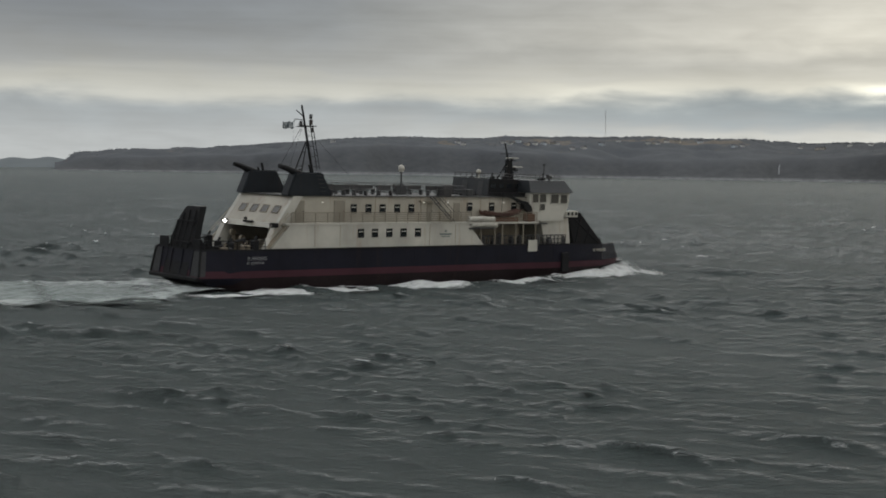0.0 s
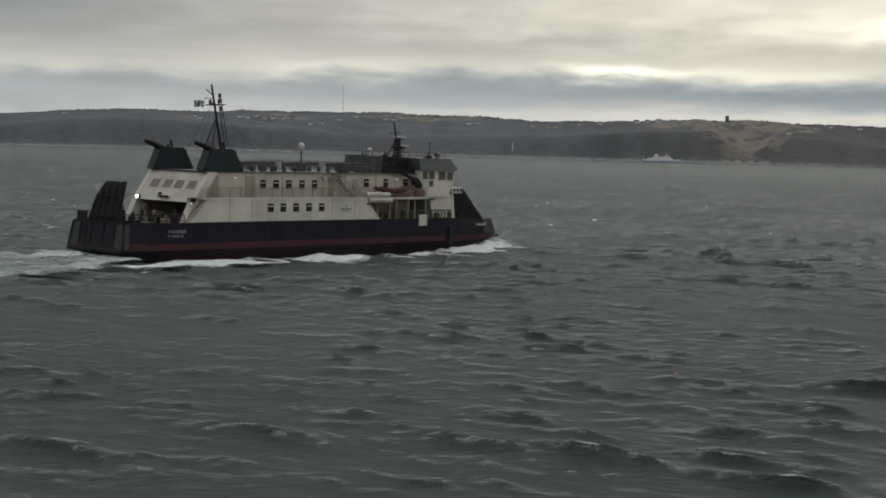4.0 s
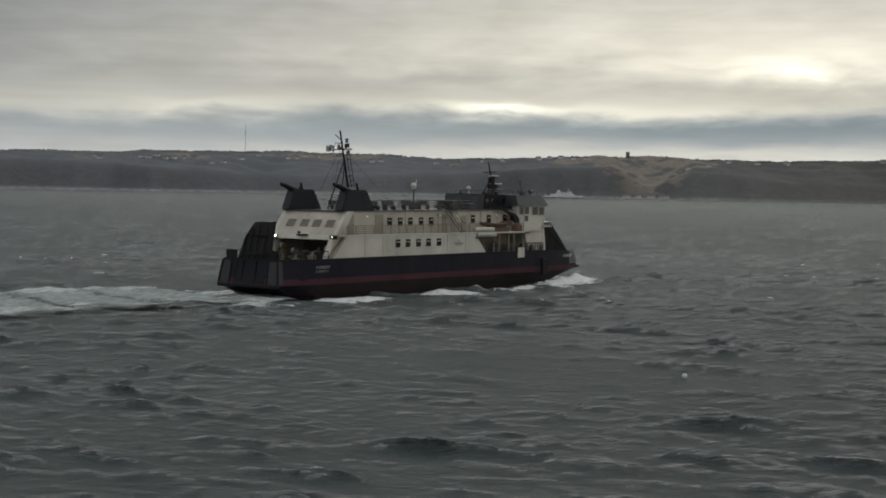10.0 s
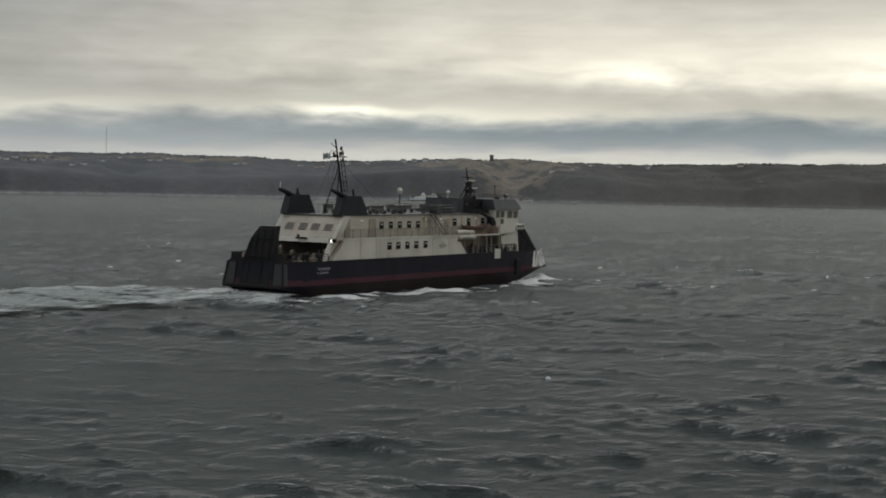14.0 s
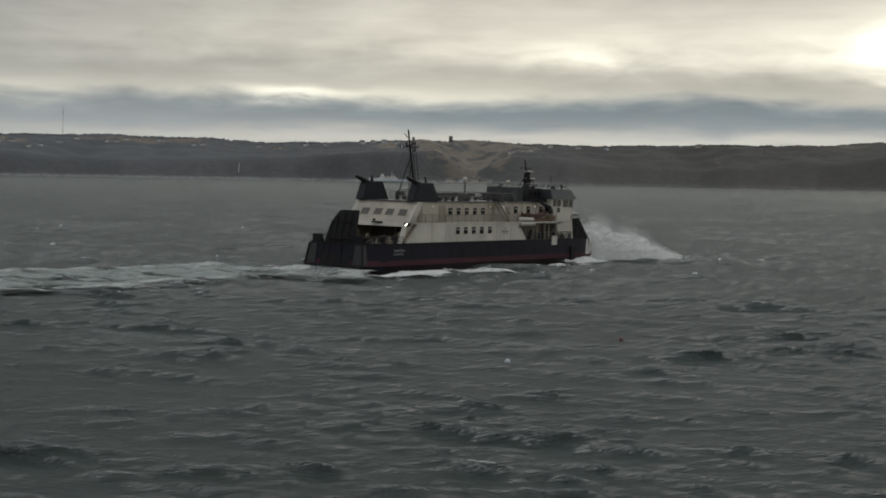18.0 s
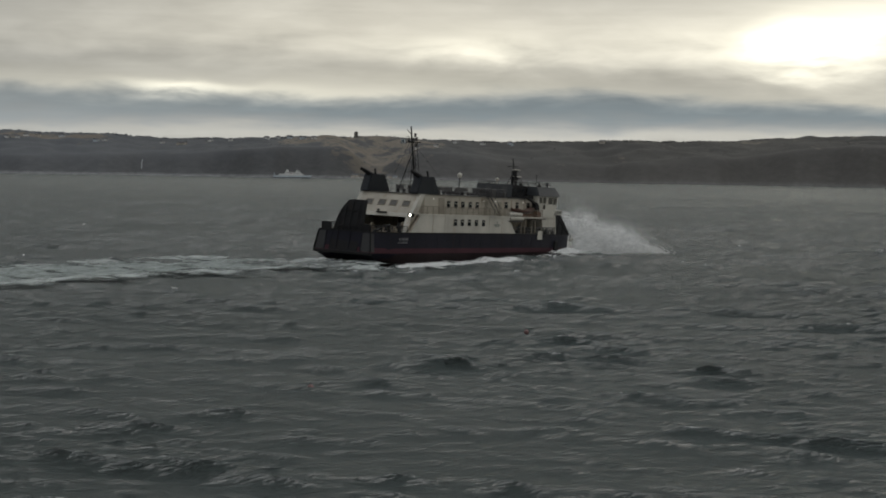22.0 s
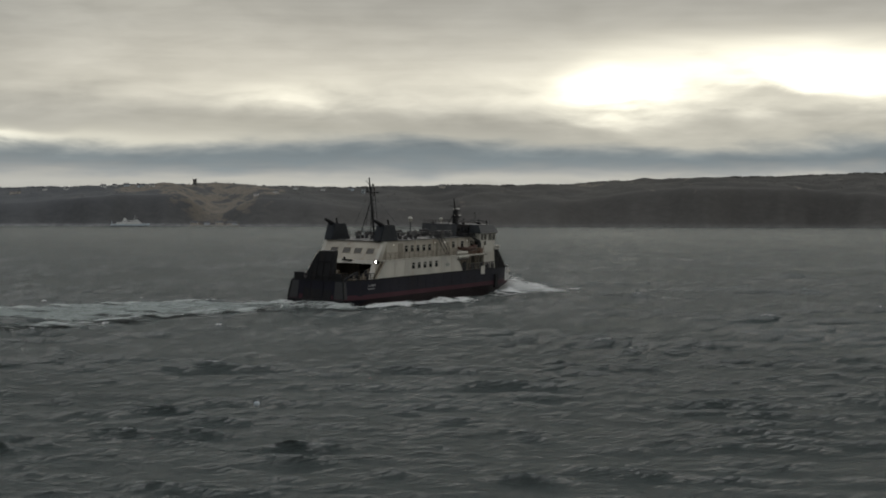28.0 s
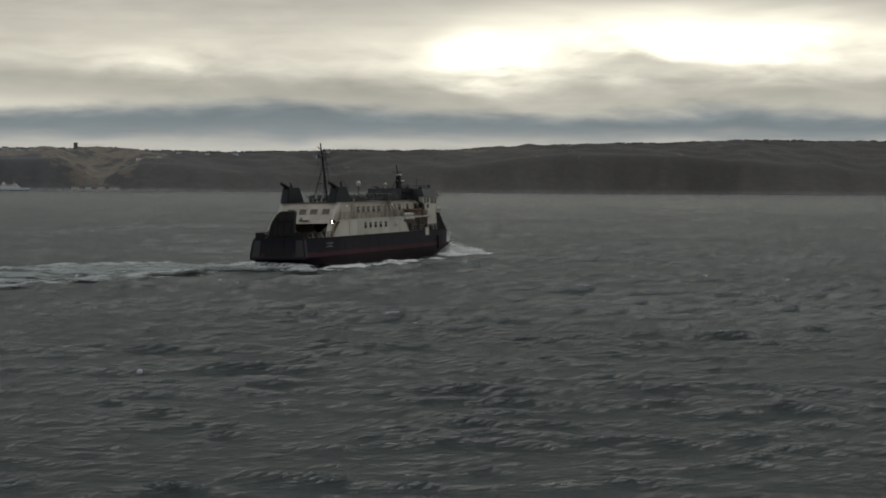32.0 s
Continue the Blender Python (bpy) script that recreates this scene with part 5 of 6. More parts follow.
def small_ferry():
    """The other ferry, near the island's landing."""
    ob = new("passenger_ferry")
    part("hull", prism(fresh(), ((-32, 4.2), (-33, 1.0), (-30, -1.0), (28, -1.0), (32, 1.5), (34, 5.2), (20, 4.6)), -6.0, 6.0), CLADB, ob, "pale grey hull")
    part("hull_stripe", prism(fresh(), ((-33.0, 1.6), (-33.0, 0.4), (31.0, 0.4), (32.3, 1.6)), -6.05, 6.05), NAVY, ob)
    part("main_deck", prism(fresh(), ((-24, 4.3), (21, 4.5), (18, 7.6), (-22, 7.4)), -5.6, 5.6), CLAD, ob, "white superstructure")
    up = part("upper_deck", prism(fresh(), ((-14, 7.4), (17, 7.6), (14, 10.4), (-13, 10.2)), -5.0, 5.0), CLAD, ob)
    for k in range(9):
        part("window", box(fresh(), -11 + 2.8 * k, -9.6 + 2.8 * k, -5.1, -4.9, 8.3, 9.4), GLASS, up)
    br = part("bridge", prism(fresh(), ((6, 10.3), (14, 10.4), (13.2, 13.4), (7, 13.2)), -4.2, 4.2), CLAD, ob)
    part("bridge_window", box(fresh(), 7.2, 13.6, -4.3, -4.1, 11.6, 12.7), GLASS, br)
    part("funnel", prism(fresh(), ((-11, 10.2), (-5, 10.2), (-6.5, 14.4), (-10.5, 14.4)), -1.8, 1.8), CLAD, ob)
    part("mast", tube(fresh(), (8.5, 0, 13.2), (8.2, 0, 19.5), 0.22, 0.12), CLAD, ob)
    part("ramp", prism(fresh(), ((-31, 4.2), (-29.6, 4.2), (-30.6, 9.0), (-31.2, 9.0)), -2.5, 2.5), CLADB, ob)
    part("boat", ball(fresh(), (-1, -5.8, 8.2), 1.4, 0.6), ORANGE, ob)
    a = radians(-2.28)
    ob.matrix_basis = pose(2760 * math.sin(a), 2760 * math.cos(a), TIDE, 0, 0, 2.28)
    tagged(ob, "white passenger ferry off the landing below the meadow", "ferry")


small_ferry()


def landing():
    """Low harbour sheds and a quay where the gully meets the sea."""
    a = radians(0.75)
    quay = part("quay", box(fresh(), -46, 40, -6, 30, -3, 2.6, 0.3), CONCRETE)
    quay.matrix_basis = pose(2792 * math.sin(a), 2792 * math.cos(a), 0, 0, 0, -0.75)
    tagged(quay, "pale concrete quay at the island's landing", "quay")
    rng = random.Random(4)
    for x, w, h, mat in ((-38, 12, 3.4, CLADY), (-16, 9, 3.6, CLADB), (6, 13, 4.0, CLADY), (24, 9, 3.2, CLADY), (33, 8, 3.0, CLADB)):
        h_ob = build_house(w, 8, h, mat, SHINGLE)
        h_ob.matrix_basis = Matrix.Translation((0, 0, 2.6)) @ quay.matrix_basis @ pose(x, 12 + rng.uniform(-3, 3), 0, 0, 0, rng.uniform(-8, 8))
        tagged(h_ob, "low harbour shed on the concrete quay", "shed", "sheds at the landing")


CONCRETE = paint("quay_concrete", (0.34, 0.33, 0.31), 0.9, (0.15, 0.13, 0.11), 0.5)
landing()


def buoys():
    pink = Nodes("faded_pink_buoy_plastic")
    c = pink.noise(pink.coords(), 6, 3)
    pmat = pink.surface(pink.mix(c, (0.10, 0.05, 0.05), (0.15, 0.08, 0.075)), 0.45)
    for x, y, mat, label in ((11.3, 102.5, pmat, "faded pink round mooring buoy"), (-2.0, 75.5, pmat, "faded pink round mooring buoy"), (3.45, 89.5, CLADB, "weathered white round mooring buoy")):
        ob = new("buoy")
        bm = fresh()
        ball(bm, (0, 0, 0.0), 0.17, 1.05, 3)
        part("float", bm, mat, ob)
        bm = fresh()
        tube(bm, (0, 0, 0.15), (0, 0, 0.27), 0.05, 0.04)
        part("eye", bm, STEEL, ob)
        ob.location = (x, y, 0.3)
        tagged(ob, label, "buoy", "mooring buoys")
        BUOYS.append((ob, x, y))


BUOYS = []
buoys()


def wood_material():
    n = Nodes("hazed_woods")
    g = n.t.nodes.new("ShaderNodeNewGeometry").outputs["Random Per Island"]
    # the same haze put into the trees: paler at left, dark at right
    hazy = n.ramp(g, (0.0, (0.088, 0.096, 0.104)), (1.0, (0.115, 0.121, 0.126)))
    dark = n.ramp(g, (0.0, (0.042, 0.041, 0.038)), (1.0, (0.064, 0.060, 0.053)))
    return n.surface(n.mix(n.attr("clear_air"), hazy, dark), 0.95)


def woods():
    """Spruces and scrub on the slopes and along the crest, far off: one mass."""
    rng = np.random.RandomState(3)
    n = 7000
    az = rng.uniform(-33.0, 41.0, n)
    u = np.where(rng.rand(n) < 0.75, rng.uniform(0.94, 1.06, n), rng.uniform(0.2, 1.0, n))
    keep = rng.rand(n) > meadow(az, u) * 0.93
    shade = ripple_field(az * 60, u * 400, 12, 10, 160.0)
    keep &= (shade > -0.75) | (u < 0.9)
    az, u = az[keep], u[keep]
    p = coast_point(az, u)
    h = rng.uniform(1.2, 3.2, len(p)) * np.where(u > 0.92, 1.0, 0.6)
    r = h * rng.uniform(0.7, 1.6, len(p))
    k = 5
    a = np.arange(k) * math.tau / k
    ring = np.stack([np.cos(a), np.sin(a), 0 * a], -1)
    spin = rng.uniform(0.8, 1.2, (len(p), k, 1))
    low = p[:, None] + ring * r[:, None, None] * spin + np.array([0, 0, 1.0]) * (h * 0.12)[:, None, None]
    mid = p[:, None] + ring * (r * 0.75)[:, None, None] * spin[:, ::-1] + np.array([0, 0, 1.0]) * (h * 0.55)[:, None, None]
    top = p[:, None] + np.array([0, 0, 1.0]) * h[:, None, None]
    co = np.concatenate([low, mid, top], 1)
    tri = []
    for i in range(k):
        j = (i + 1) % k
        tri += [(i, j, k + j), (i, k + j, k + i), (k + i, k + j, 2 * k)]
    f = np.arange(len(p))[:, None, None] * (2 * k + 1) + np.array(tri)[None]
    ob = sheet_mesh("woods", co.reshape(-1, 3), f.reshape(-1, 3), wood_material(), True, (("clear_air", np.repeat(smoothstep(-12, 12, az), 2 * k + 1)),))
    tagged(ob, "dark woods and scrub over the island, painted paler by haze at left", "woods", kind="stuff")


woods()


# ---- foam about the ferry ----
def track(t):
    """Where the ferry is at t seconds, and the way it goes; before the start it came straight."""
    if t < 0:
        return -58.3 + 3.385 * t, 141.6 + 2.437 * t, 54.25
    x = -58.31 + 3.385 * t - 0.01015 * t * t - 0.00005 * t ** 3
    y = 141.64 + 2.437 * t + 0.036 * t * t - 0.00097 * t ** 3
    return x, y, math.degrees(math.atan2(3.385 - 0.0203 * t, 2.437 + 0.072 * t - 0.0029 * t * t))


def wake_line(t):
    """Where the middle of the wake lies that the stern left at t seconds, and its direction."""
    def stern(t):
        x, y, way = track(t)
        h = radians(30.2 + 0.32 * t - 0.004 * t * t)
        return x - 20.5 * math.sin(h), y - 20.5 * math.cos(h)

    (x0, y0), (x1, y1) = stern(t - 0.5), stern(t + 0.5)
    a = math.atan2(x1 - x0, y1 - y0)
    aside = float(np.interp(t, (-12, 0, 8, 20, 32), (6, 4, -4, -8, -10)))
    return (x0 + x1) / 2 + aside * math.cos(a), (y0 + y1) / 2 - aside * math.sin(a), math.degrees(a)


def afloat(x, y, z, heading, pitch, roll):
    """A pose on the sea: heading from north by east, pitch with the bow up, roll with port up."""
    return pose(x, y, z, roll, -pitch, 90 - heading)


def foam_sheet(name, label, x0, x1, y0, y1, step, height, density, material=FOAM, seed=0):
    """A lumpy sheet of foam; height and density are given over the plan."""
    xs, ys = np.arange(x0, x1 + step, step), np.arange(y0, y1 + step, step)
    X, Y = np.meshgrid(xs, ys)
    lump = ripple_field(X, Y, 40 + seed, 12, 2.6) * 0.07 + ripple_field(X, Y, 60 + seed, 10, 6.0) * 0.15
    Z = height(X, Y) + lump
    froth = density(X, Y)
    faces = grid_faces(len(ys), len(xs))
    faces = faces[froth.ravel()[faces].max(1) > -0.16]
    ob = sheet_mesh(name, np.stack([X, Y, Z], -1).reshape(-1, 3), faces, material, attrs=(("froth", froth),))
    return tagged(ob, label, "foam", kind="stuff")


SPAN = 5.4


def ends(X):
    return 1 - smoothstep(SPAN * 0.55, SPAN, np.abs(X))


def wake_core(k):
    """Ten metres of churned water left behind the stern."""
    def density(X, Y):
        r = np.abs(Y + 0.9 * np.sin(0.5 * X + k)) / 13.0
        return 0.85 * ends(X) * (1 - 1.1 * smoothstep(0.55, 1.1, r)) - 0.12

    return foam_sheet("wake_water", "pale grey-green churned water in the wake", -SPAN, SPAN, -16, 16, 0.5,
                      lambda X, Y: 0.38 * (1 - smoothstep(10, 16, np.abs(Y))) + 0.04, density, WASH, 3 * k)


def wake_edge(k, s):
    """The crest of broken foam along one border of the wake."""
    def density(X, Y):
        way = 0.8 * math.sin(k * 1.7 + s) * (1 - (X / SPAN) ** 2) + 0.5 * np.sin(X * 0.9 + k)
        return ends(X) * (0.8 * np.exp(-((Y - way) / 1.7) ** 2) + 0.5 * np.exp(-((Y - way + s * 2.6) / 2.4) ** 2)) - 0.12

    return foam_sheet("wake_foam", "crest of white foam along the border of the wake", -SPAN, SPAN, -6.0, 6.0, 0.35,
                      lambda X, Y: 0.22 * np.exp(-(Y / 2.6) ** 2) + 0.28, density, OLDFOAM, 3 * k + 1 + (s > 0))


WAKE = [(tau, wake_core(k), wake_edge(k, 1), wake_edge(k, -1)) for k, tau in enumerate(range(-12, 33, 2))]


def stern_churn():
    """The boil of white water that the ferry drags behind its stern."""
    def density(X, Y):
        f = smoothstep(-19, -36, X)
        r = np.abs(Y + 2.0 * f) / (5.0 + 7.0 * f)
        return (0.55 + 0.5 * np.exp(-((r - 0.8) / 0.25) ** 2)) * (1 - smoothstep(0.9, 1.2, r)) * smoothstep(-18.0, -19.5, X) * (1 - smoothstep(-27, -36, X)) - 0.12

    return foam_sheet("stern_foam", "boiling white water behind the ferry's stern", -37, -17.5, -15, 13, 0.35,
                      lambda X, Y: 0.40 + 0.25 * np.exp(-((X + 21) / 4) ** 2 - (Y / 5) ** 2) - 0.012 * np.abs(Y), density, OLDFOAM, 90)


CHURN = stern_churn()


def hull_wash(s):
    def density(X, Y):
        d = np.abs(Y) - 5.0
        w = 0.55 + 0.9 * (0.5 + 0.5 * np.sin(X * 0.42 + 1.0)) * (0.5 + 0.5 * np.sin(X * 0.17 + 2.0))
        aft = 1 - smoothstep(-14, 4, X)
        body = np.exp(-((d - 2.7 + 1.0 * aft - 0.03 * (20 - X)) / (0.6 + 1.3 * w)) ** 2) * (0.5 + 0.5 * (0.5 + 0.5 * np.sin(X * 0.63 + 0.4 * np.sin(X * 0.3))))
        return body * (1 + 0.7 * aft) * smoothstep(-27, -20, X) * (1 - smoothstep(20, 27, X)) - 0.05

    a, b = (5.0, 12.0) if s > 0 else (-12.0, -5.0)
    return foam_sheet("hull_wash", "white foam sliding along the ferry's side", -28, 27, a, b, 0.35,
                      lambda X, Y: 0.16 - 0.05 * np.maximum(np.abs(Y) - 7.0, 0) + 0.16 * np.sin(X * 0.42 + 1.0) * np.exp(-((np.abs(Y) - 6.4) / 1.8) ** 2), density, FOAM, 30 + (s > 0))


WASHES = [hull_wash(-1), hull_wash(1)]


def bow_wave(s):
    def height(X, Y):
        d = np.abs(Y) - np.interp(X, (20, 24, 30, 33, 36), (4.9, 4.4, 2.2, 0.4, -1.5))
        f = smoothstep(18, 30, X)
        return 0.2 + (0.2 + 0.45 * f) * np.exp(-((d - 1.2) / 1.1) ** 2) * (1 - smoothstep(32, 36, X))

    def density(X, Y):
        d = np.abs(Y) - np.interp(X, (20, 24, 30, 33, 36), (4.9, 4.4, 2.2, 0.4, -1.5))
        return 1.25 * np.exp(-((d - 1.9) / 2.1) ** 2) * smoothstep(16, 26, X) * (1 - smoothstep(33, 37, X)) - 0.1

    a, b = (0.0, 9.0) if s > 0 else (-9.0, 0.0)
    return foam_sheet("bow_wave", "white bow wave curling off the ferry's stem", 17, 38, a, b, 0.3, height, density, FOAM, 50 + (s > 0))


BOWS = [bow_wave(-1), bow_wave(1)]


def spray(name, label, reach, height, wide, count, seed, billow):
    """A plume of fine drops thrown forward from the bow: tall at the root, falling away ahead, ragged on top."""
    rng = np.random.RandomState(seed)
    f = rng.beta(1.1, 1.6, count)
    ragged = 1 + 0.22 * np.sin(f * 19 + seed) + 0.13 * np.sin(f * 43 + 2 * seed)
    arc = height * ((0.55 + 0.45 * np.sin(math.pi * (0.2 + 0.75 * f))) * (1 - f ** 2.2) ** 0.8 if billow else (1 - f) ** 1.1) * ragged
    z = arc * rng.beta(1.0, 1.9, count) * 1.15
    x = reach * f + rng.normal(0, 0.45, count)
    y = rng.normal(0, 1, count) * wide * (0.35 + f) * 0.5 + 0.7 * z
    r = (0.010 + 0.026 * rng.beta(1, 3, count)) * (1 - 0.6 * np.clip(z / height, 0, 1))
    tet = np.array([(1, 1, 1), (1, -1, -1), (-1, 1, -1), (-1, -1, 1)], float)
    stretch = np.array([1.8, 1.2, 1.0])
    co = (np.stack([x, y, z], -1)[:, None] + tet[None] * stretch * r[:, None, None]).reshape(-1, 3)
    q = np.arange(count)[:, None, None] * 4 + np.array([(0, 1, 2), (0, 3, 1), (0, 2, 3), (1, 3, 2)])[None]
    ob = tagged(sheet_mesh(name, co, q.reshape(-1, 3), MIST, False), label, "spray", kind="stuff")
    # fine mist hangs between the drops, in layers
    X, Z = np.meshgrid(np.arange(-5.0, reach * 1.05, 0.4), np.arange(0, height * 1.15, 0.35))
    F = np.clip(X / reach, 0, 1)
    top = height * ((0.55 + 0.45 * np.sin(math.pi * (0.2 + 0.75 * F))) * (1 - F ** 2.2) ** 0.8 if billow else (1 - F) ** 1.1) + 0.05
    for k in (-1.0, 0.0, 1.0):
        froth = 1.45 * (1 - smoothstep(0.35, 1.1, Z / top + 0.1 * ripple_field(X, Z, 100 + seed + int(2 * k), 8, 4.0))) * smoothstep(-5.0, 0.0, X) - 0.25
        Y = k * wide * 0.5 * (0.45 + F) - 0.9 * (X < 0) * X * np.sign(k) + 0.7 * Z + 0.3 * ripple_field(X, Z, 130 + seed + int(2 * k), 8, 5.0)
        faces = grid_faces(*X.shape)
        faces = faces[froth.ravel()[faces].max(1) > -0.3]
        veil = sheet_mesh("mist", np.stack([X, Y, Z], -1).reshape(-1, 3), faces, VEIL, attrs=(("froth", froth),))
        veil.parent = ob
    return ob


SPRAYS = [(spray("bow_spray", "wide plume of white spray bursting ahead of the bow", 19.0, 8.2, 4.4, 110000, 1, True), 8.4, 26.0, ((22.4, 1.1, 0.2),)),
          (spray("bow_spray", "plume of white spray thrown forward from the bow", 15.0, 5.6, 3.4, 60000, 2, True), 5.6, 27.0,
           ((7.65, 0.62, -0.4), (11.3, 0.75, -1.0), (17.95, 1.0, 0.2), (24.0, 0.8, -1.4))),
          (spray("bow_spray", "low burst of white spray at the bow", 10.0, 2.7, 2.8, 36000, 3, False), 2.9, 28.5,
           ((0.1, 0.9, -0.9), (3.9, 0.7, -1.2), (7.0, 0.4, -0.6), (9.2, 0.7, -0.6), (12.3, 1.0, 0.0), (14.5, 0.8, -0.8), (16.8, 0.6, 0.2), (19.8, 1.0, 0.5), (21.1, 0.5, -1.0), (25.2, 0.7, -1.1), (28.2, 1.0, 0.2), (30.2, 1.0, 0.2), (32.2, 0.9, 0.0)))]


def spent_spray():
    """Foam left ahead of the bow where a plume has fallen back."""
    def density(X, Y):
        core = 1.1 * np.exp(-((Y + 0.4 * np.sin(X * 0.5)) / (0.9 + 0.05 * X)) ** 2)
        return core * smoothstep(-2, 3, X) * (1 - smoothstep(8, 19, X)) - 0.25

    return foam_sheet("spray_foam", "streak of foam where the bow spray has fallen", -3, 20, -4, 4, 0.35, lambda X, Y: 0.3 - 0.05 * np.abs(Y), density, FOAM, 77)


SPENT = spent_spray()


# ---- motion ----
def motions():
    walk(clouds, [(t, pose(*EYE, 0, 0, 0.133 * (t - 9))) for t in (0, 8, 16, 24, 32)])
    walk(sea, [(t, pose(-2.6 * (t - 16), -2.0 * (t - 16), TIDE)) for t in (0, 8, 16, 24, 32)])
    walk(ferry, [
        (0, afloat(-58.2, 140.7, -0.69, 30.4, -0.2, 1.0)), (0.5, afloat(-56.5, 142.3, -0.72, 30.5, 0.2, 1.3)), (1, afloat(-54.9, 143.9, -0.64, 30.6, 0.2, 0.9)), (1.5, afloat(-53.3, 145.4, -0.61, 30.7, 0.2, 0.6)),
        (2, afloat(-51.6, 146.9, -0.65, 30.9, -0.1, 0.2)), (2.5, afloat(-49.9, 148.4, -0.73, 31.1, -0.3, 0.6)), (3, afloat(-48.3, 149.8, -0.68, 31.4, -0.7, 0.0)), (3.5, afloat(-46.7, 151.2, -0.83, 31.6, -0.3, 0.3)),
        (4, afloat(-45.0, 152.7, -0.75, 31.6, -0.1, 0.3)), (4.5, afloat(-43.4, 154.2, -0.77, 31.7, 0.4, 0.4)), (6.5, afloat(-36.8, 158.9, -0.47, 31.6, -0.3, 0.7)), (7, afloat(-35.2, 160.2, -0.56, 31.6, -0.4, 0.8)),
        (7.5, afloat(-33.5, 161.5, -0.58, 31.7, -0.3, 0.8)), (8, afloat(-31.9, 162.9, -0.64, 31.8, 0.0, 0.7)), (8.5, afloat(-30.2, 164.2, -0.61, 31.8, 0.7, 0.3)), (9, afloat(-28.6, 165.6, -0.55, 31.9, 0.8, -0.1)),
        (9.5, afloat(-27.0, 166.9, -0.50, 32.0, 0.6, -0.5)), (10, afloat(-25.5, 168.2, -0.43, 32.1, 0.3, -0.3)), (10.5, afloat(-24.0, 169.6, -0.50, 32.3, -0.3, -0.4)), (11, afloat(-22.4, 171.0, -0.54, 32.4, -0.6, 0.1)),
        (11.5, afloat(-20.9, 172.4, -0.57, 32.5, -0.5, 1.1)), (12, afloat(-19.4, 173.8, -0.64, 32.7, -0.3, 0.9)), (12.5, afloat(-17.8, 175.3, -0.67, 32.8, -0.1, 0.8)), (13, afloat(-16.2, 176.8, -0.56, 32.9, 0.3, 0.6)),
        (13.5, afloat(-14.7, 178.3, -0.63, 33.2, 0.5, -0.4)), (14, afloat(-13.0, 179.9, -0.46, 33.4, 0.6, 0.4)), (14.5, afloat(-11.6, 181.4, -0.57, 33.7, 0.6, -0.9)), (16.5, afloat(-5.5, 188.0, -0.56, 34.7, -1.3, 0.3)),
        (17, afloat(-4.0, 189.3, -0.86, 34.9, -1.6, -0.1)), (17.5, afloat(-2.5, 190.5, -0.98, 35.1, -1.4, 1.1)), (18, afloat(-0.8, 191.8, -1.06, 35.2, -0.3, 0.6)), (18.5, afloat(0.8, 193.0, -0.91, 35.2, 1.1, 0.9)),
        (19, afloat(2.3, 194.4, -0.58, 35.1, 2.1, -0.8)), (19.5, afloat(3.7, 195.8, -0.32, 35.0, 2.2, -1.5)), (20, afloat(5.1, 197.2, -0.04, 34.9, 1.7, -3.3)), (20.5, afloat(6.4, 198.6, 0.08, 35.1, 0.5, -2.6)),
        (21, afloat(7.8, 200.0, -0.17, 35.3, -0.7, -2.2)), (21.5, afloat(9.1, 201.3, -0.62, 35.6, -1.9, -1.3)), (22, afloat(10.6, 202.6, -0.78, 35.8, -1.6, 1.6)), (22.5, afloat(12.1, 203.9, -1.04, 35.8, -0.7, 2.1)),
        (23, afloat(13.5, 205.1, -1.11, 35.7, 0.0, 2.0)), (23.5, afloat(15.0, 206.4, -0.97, 35.5, 0.9, 1.6)), (24, afloat(16.4, 207.6, -0.63, 35.4, 1.5, 0.6)), (24.5, afloat(17.8, 208.8, -0.44, 35.6, 1.1, -1.6)),
        (25, afloat(19.1, 209.9, -0.21, 35.7, 0.5, -3.0)), (25.5, afloat(20.5, 211.1, -0.29, 36.0, -0.9, -2.5)), (27.5, afloat(25.7, 214.6, -0.64, 35.7, 0.5, 1.2)), (28, afloat(27.1, 215.8, -0.60, 35.6, 0.9, 1.6)),
        (28.5, afloat(28.4, 216.9, -0.44, 35.6, 1.2, 2.3)), (29, afloat(29.8, 218.1, -0.50, 35.6, 0.7, 1.6)), (29.5, afloat(31.2, 219.3, -0.42, 35.6, 0.4, 1.2)), (30, afloat(32.6, 220.5, -0.46, 35.5, 0.0, 0.1)),
        (30.5, afloat(34.0, 221.8, -0.84, 35.6, -0.2, -0.2)), (31, afloat(35.4, 223.1, -0.69, 35.6, 0.1, -0.5)), (31.5, afloat(36.8, 224.3, -0.54, 35.8, 0.4, -1.0)), (32, afloat(38.2, 225.6, -0.41, 35.8, 0.4, -1.4)),
    ])
    for ob, s in RUNOFF:
        walk(ob, [(t, pose(-0.5 * d, -s * 0.6 * d, -0.4 * d)) for t, d in ((0, 1), (10.6, 1), (11.4, 0), (20, 0), (32, 0))])
    for ob, x, y in BUOYS:
        walk(ob, [(0.5 * k, pose(x * 1.058, y * 1.058, TIDE + 0.1 + 0.14 * math.sin(0.9 * k + x), 9 * math.sin(0.8 * k + y), 7 * math.cos(0.7 * k + x), 0)) for k in range(65)])
    seconds = [k for k in range(0, 33)]
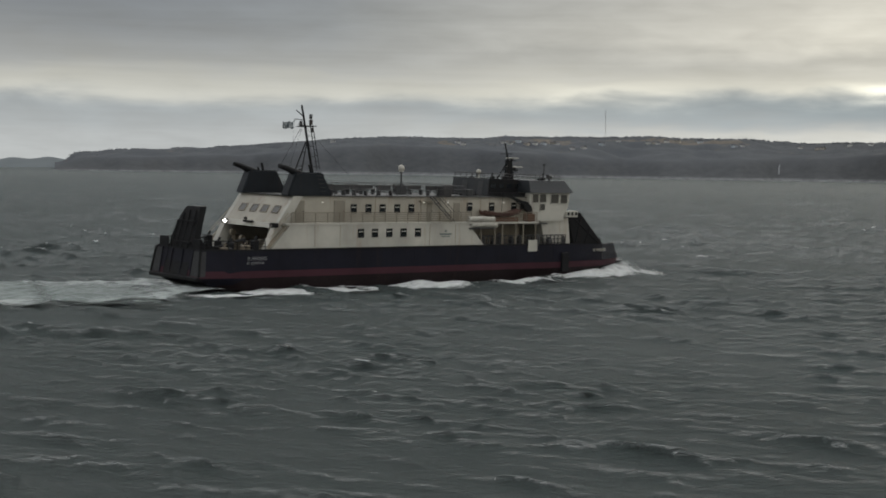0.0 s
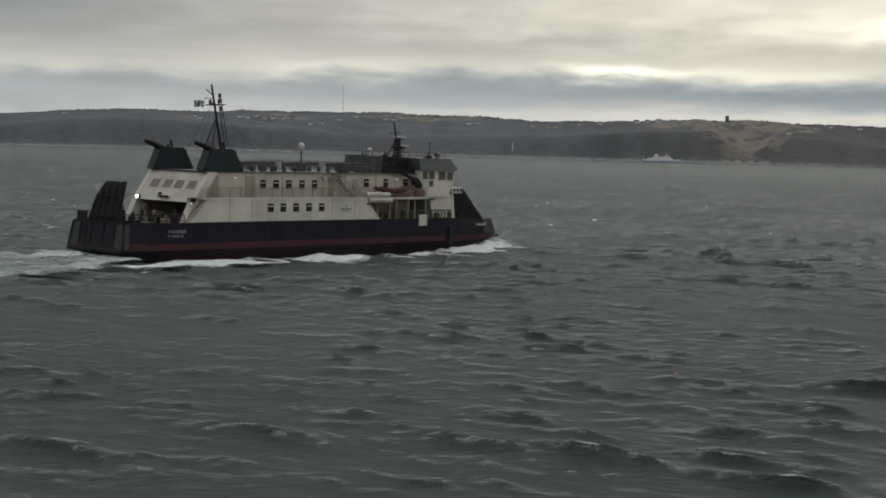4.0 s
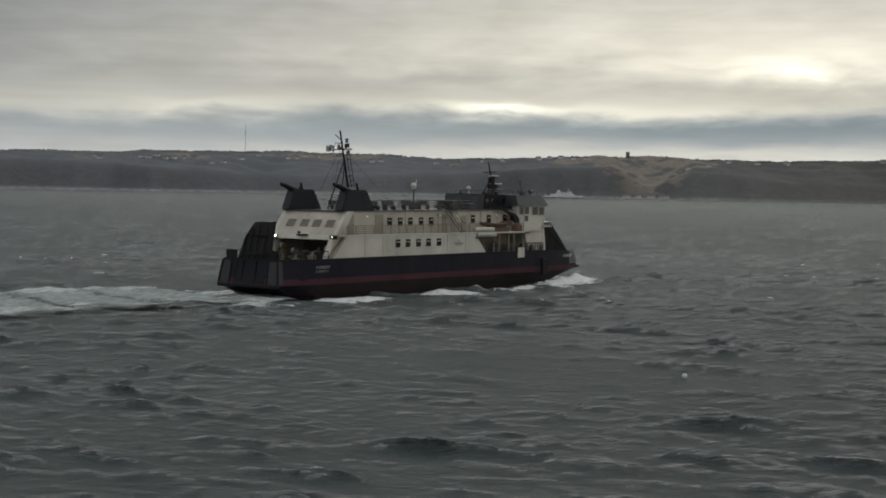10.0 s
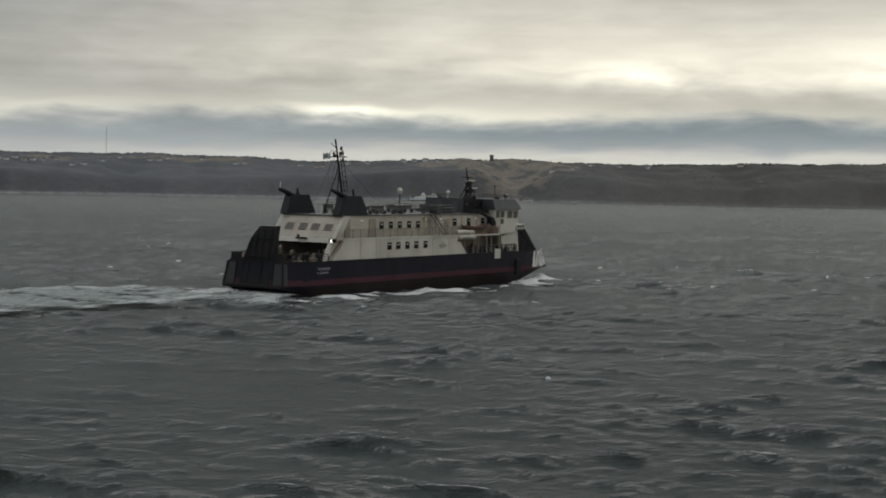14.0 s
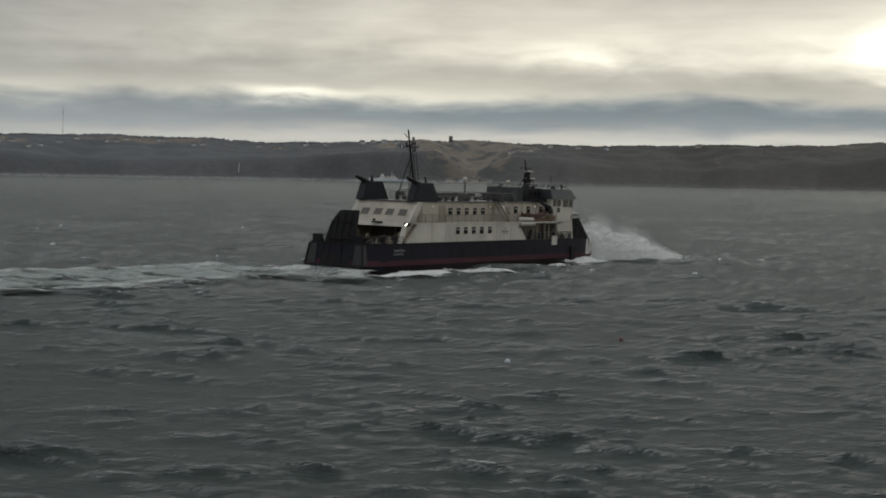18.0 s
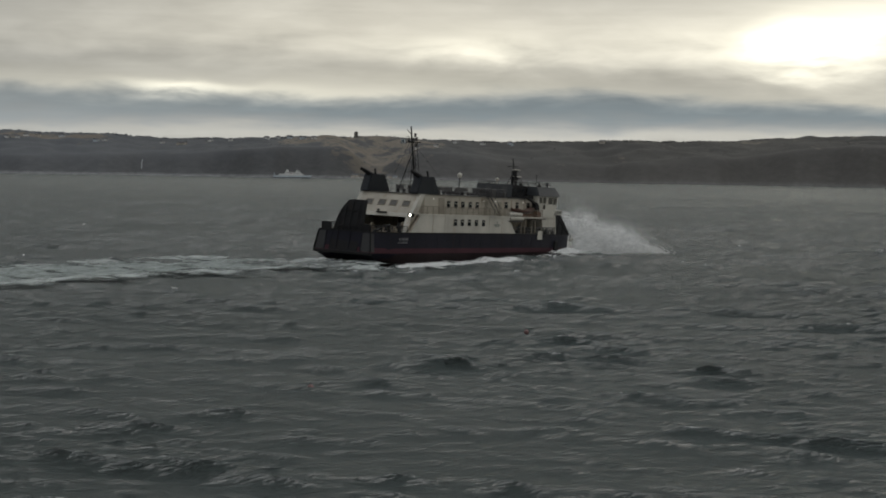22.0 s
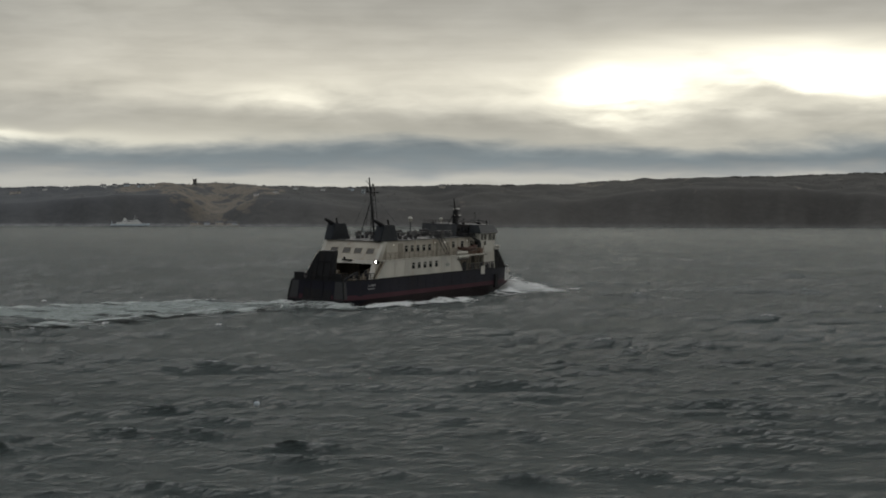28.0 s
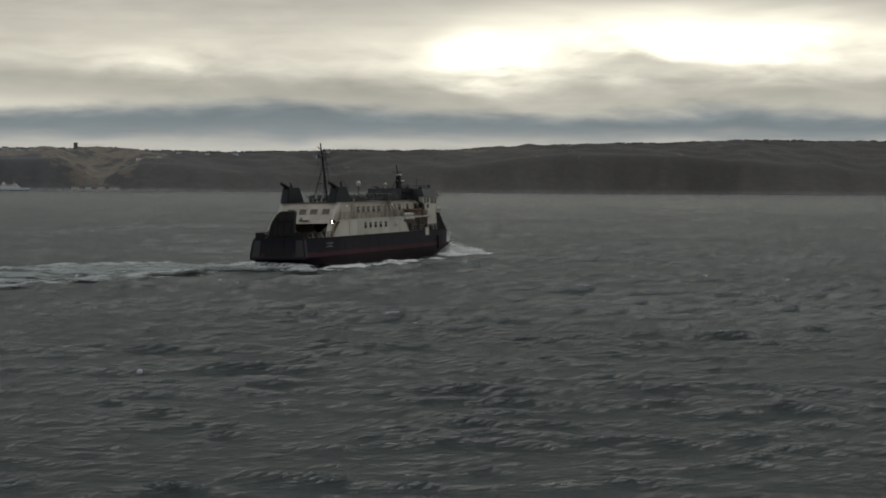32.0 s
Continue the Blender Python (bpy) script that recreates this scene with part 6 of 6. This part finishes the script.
    for k, (tau, core, far_edge, near_edge) in enumerate(WAKE):
        x, y, way = wake_line(tau)
        a = radians(way)
        times = sorted({0, 32} | {t for t in (tau + 0.6, tau + 1.0, tau + 1.4, tau + 1.8, tau + 2.4) if 0 < t < 32} | set(range(max(2, tau + 4), 32, 2)))
        for ob, side in ((core, 0), (far_edge, -1), (near_edge, 1)):
            rows = []
            for t in times:
                up = -1.3 * (1 - float(smoothstep(tau + 0.6, tau + 2.2, t))) + 0.08 * math.sin(t * 1.1 + k * 0.9)
                out = side * (9.0 + 0.3 * min(16.0, max(0.0, t - tau)))
                rows.append((t, afloat(x + out * math.cos(a), y - out * math.sin(a), TIDE + up, way, 0, 0)))
            walk(ob, rows)
    for ob in WASHES + BOWS + [CHURN]:
        rows = []
        swell = 0.25 if ob in BOWS else 0.1
        for t in seconds:
            x, y, way = track(t)
            heading = 30.2 + 0.32 * t - 0.004 * t * t
            rows.append((t, afloat(x, y, TIDE + 0.05 + 0.1 * math.sin(t * 1.7) + swell * float(smoothstep(8, 17, t)), heading, 0.5 * math.sin(t * 1.3), 0)))
        walk(ob, rows)
    rows = []
    for t in [i * 0.4 for i in range(0, 81)]:
        x, y, way = track(t)
        heading = radians(30.2 + 0.32 * t - 0.004 * t * t)
        up = -1.2
        for a, b in ((7.9, 9.0), (11.9, 13.0), (18.5, 22.0), (23.0, 26.0), (28.0, 29.6), (30.2, 31.6)):
            up = max(up, float(0.05 - 1.25 * (1 - smoothstep(a - 0.6, a, t) * (1 - smoothstep(b, b + 1.0, t)))))
        bx = x + math.sin(heading) * 29 + math.cos(heading) * 2.5
        by = y + math.cos(heading) * 29 - math.sin(heading) * 2.5
        rows.append((t, afloat(bx, by, TIDE + up, math.degrees(heading) + 34, 0, 0)))
    walk(SPENT, rows)
    for ob, tall, root, bursts in SPRAYS:
        rows = []
        for t in [i * 0.2 for i in range(0, 161)]:
            x, y, way = track(t)
            heading = radians(30.2 + 0.32 * t - 0.004 * t * t)
            up, drift = -tall - 1.5, 0.0
            for at, lasts, peak in bursts:
                s = (t - at) / lasts
                rise = peak - (tall + 0.6) * 0.8 * s * s * (1.4 if s < 0 else 0.55)
                if rise > up:
                    up, drift = rise, 1.5 * (s + 1)
            ahead, side = root + drift, 2.8
            bx = x + math.sin(heading) * ahead + math.cos(heading) * side
            by = y + math.cos(heading) * ahead - math.sin(heading) * side
            rows.append((t, afloat(bx, by, TIDE + up, math.degrees(heading) + 34, 0, 0)))
        walk(ob, rows)


motions()
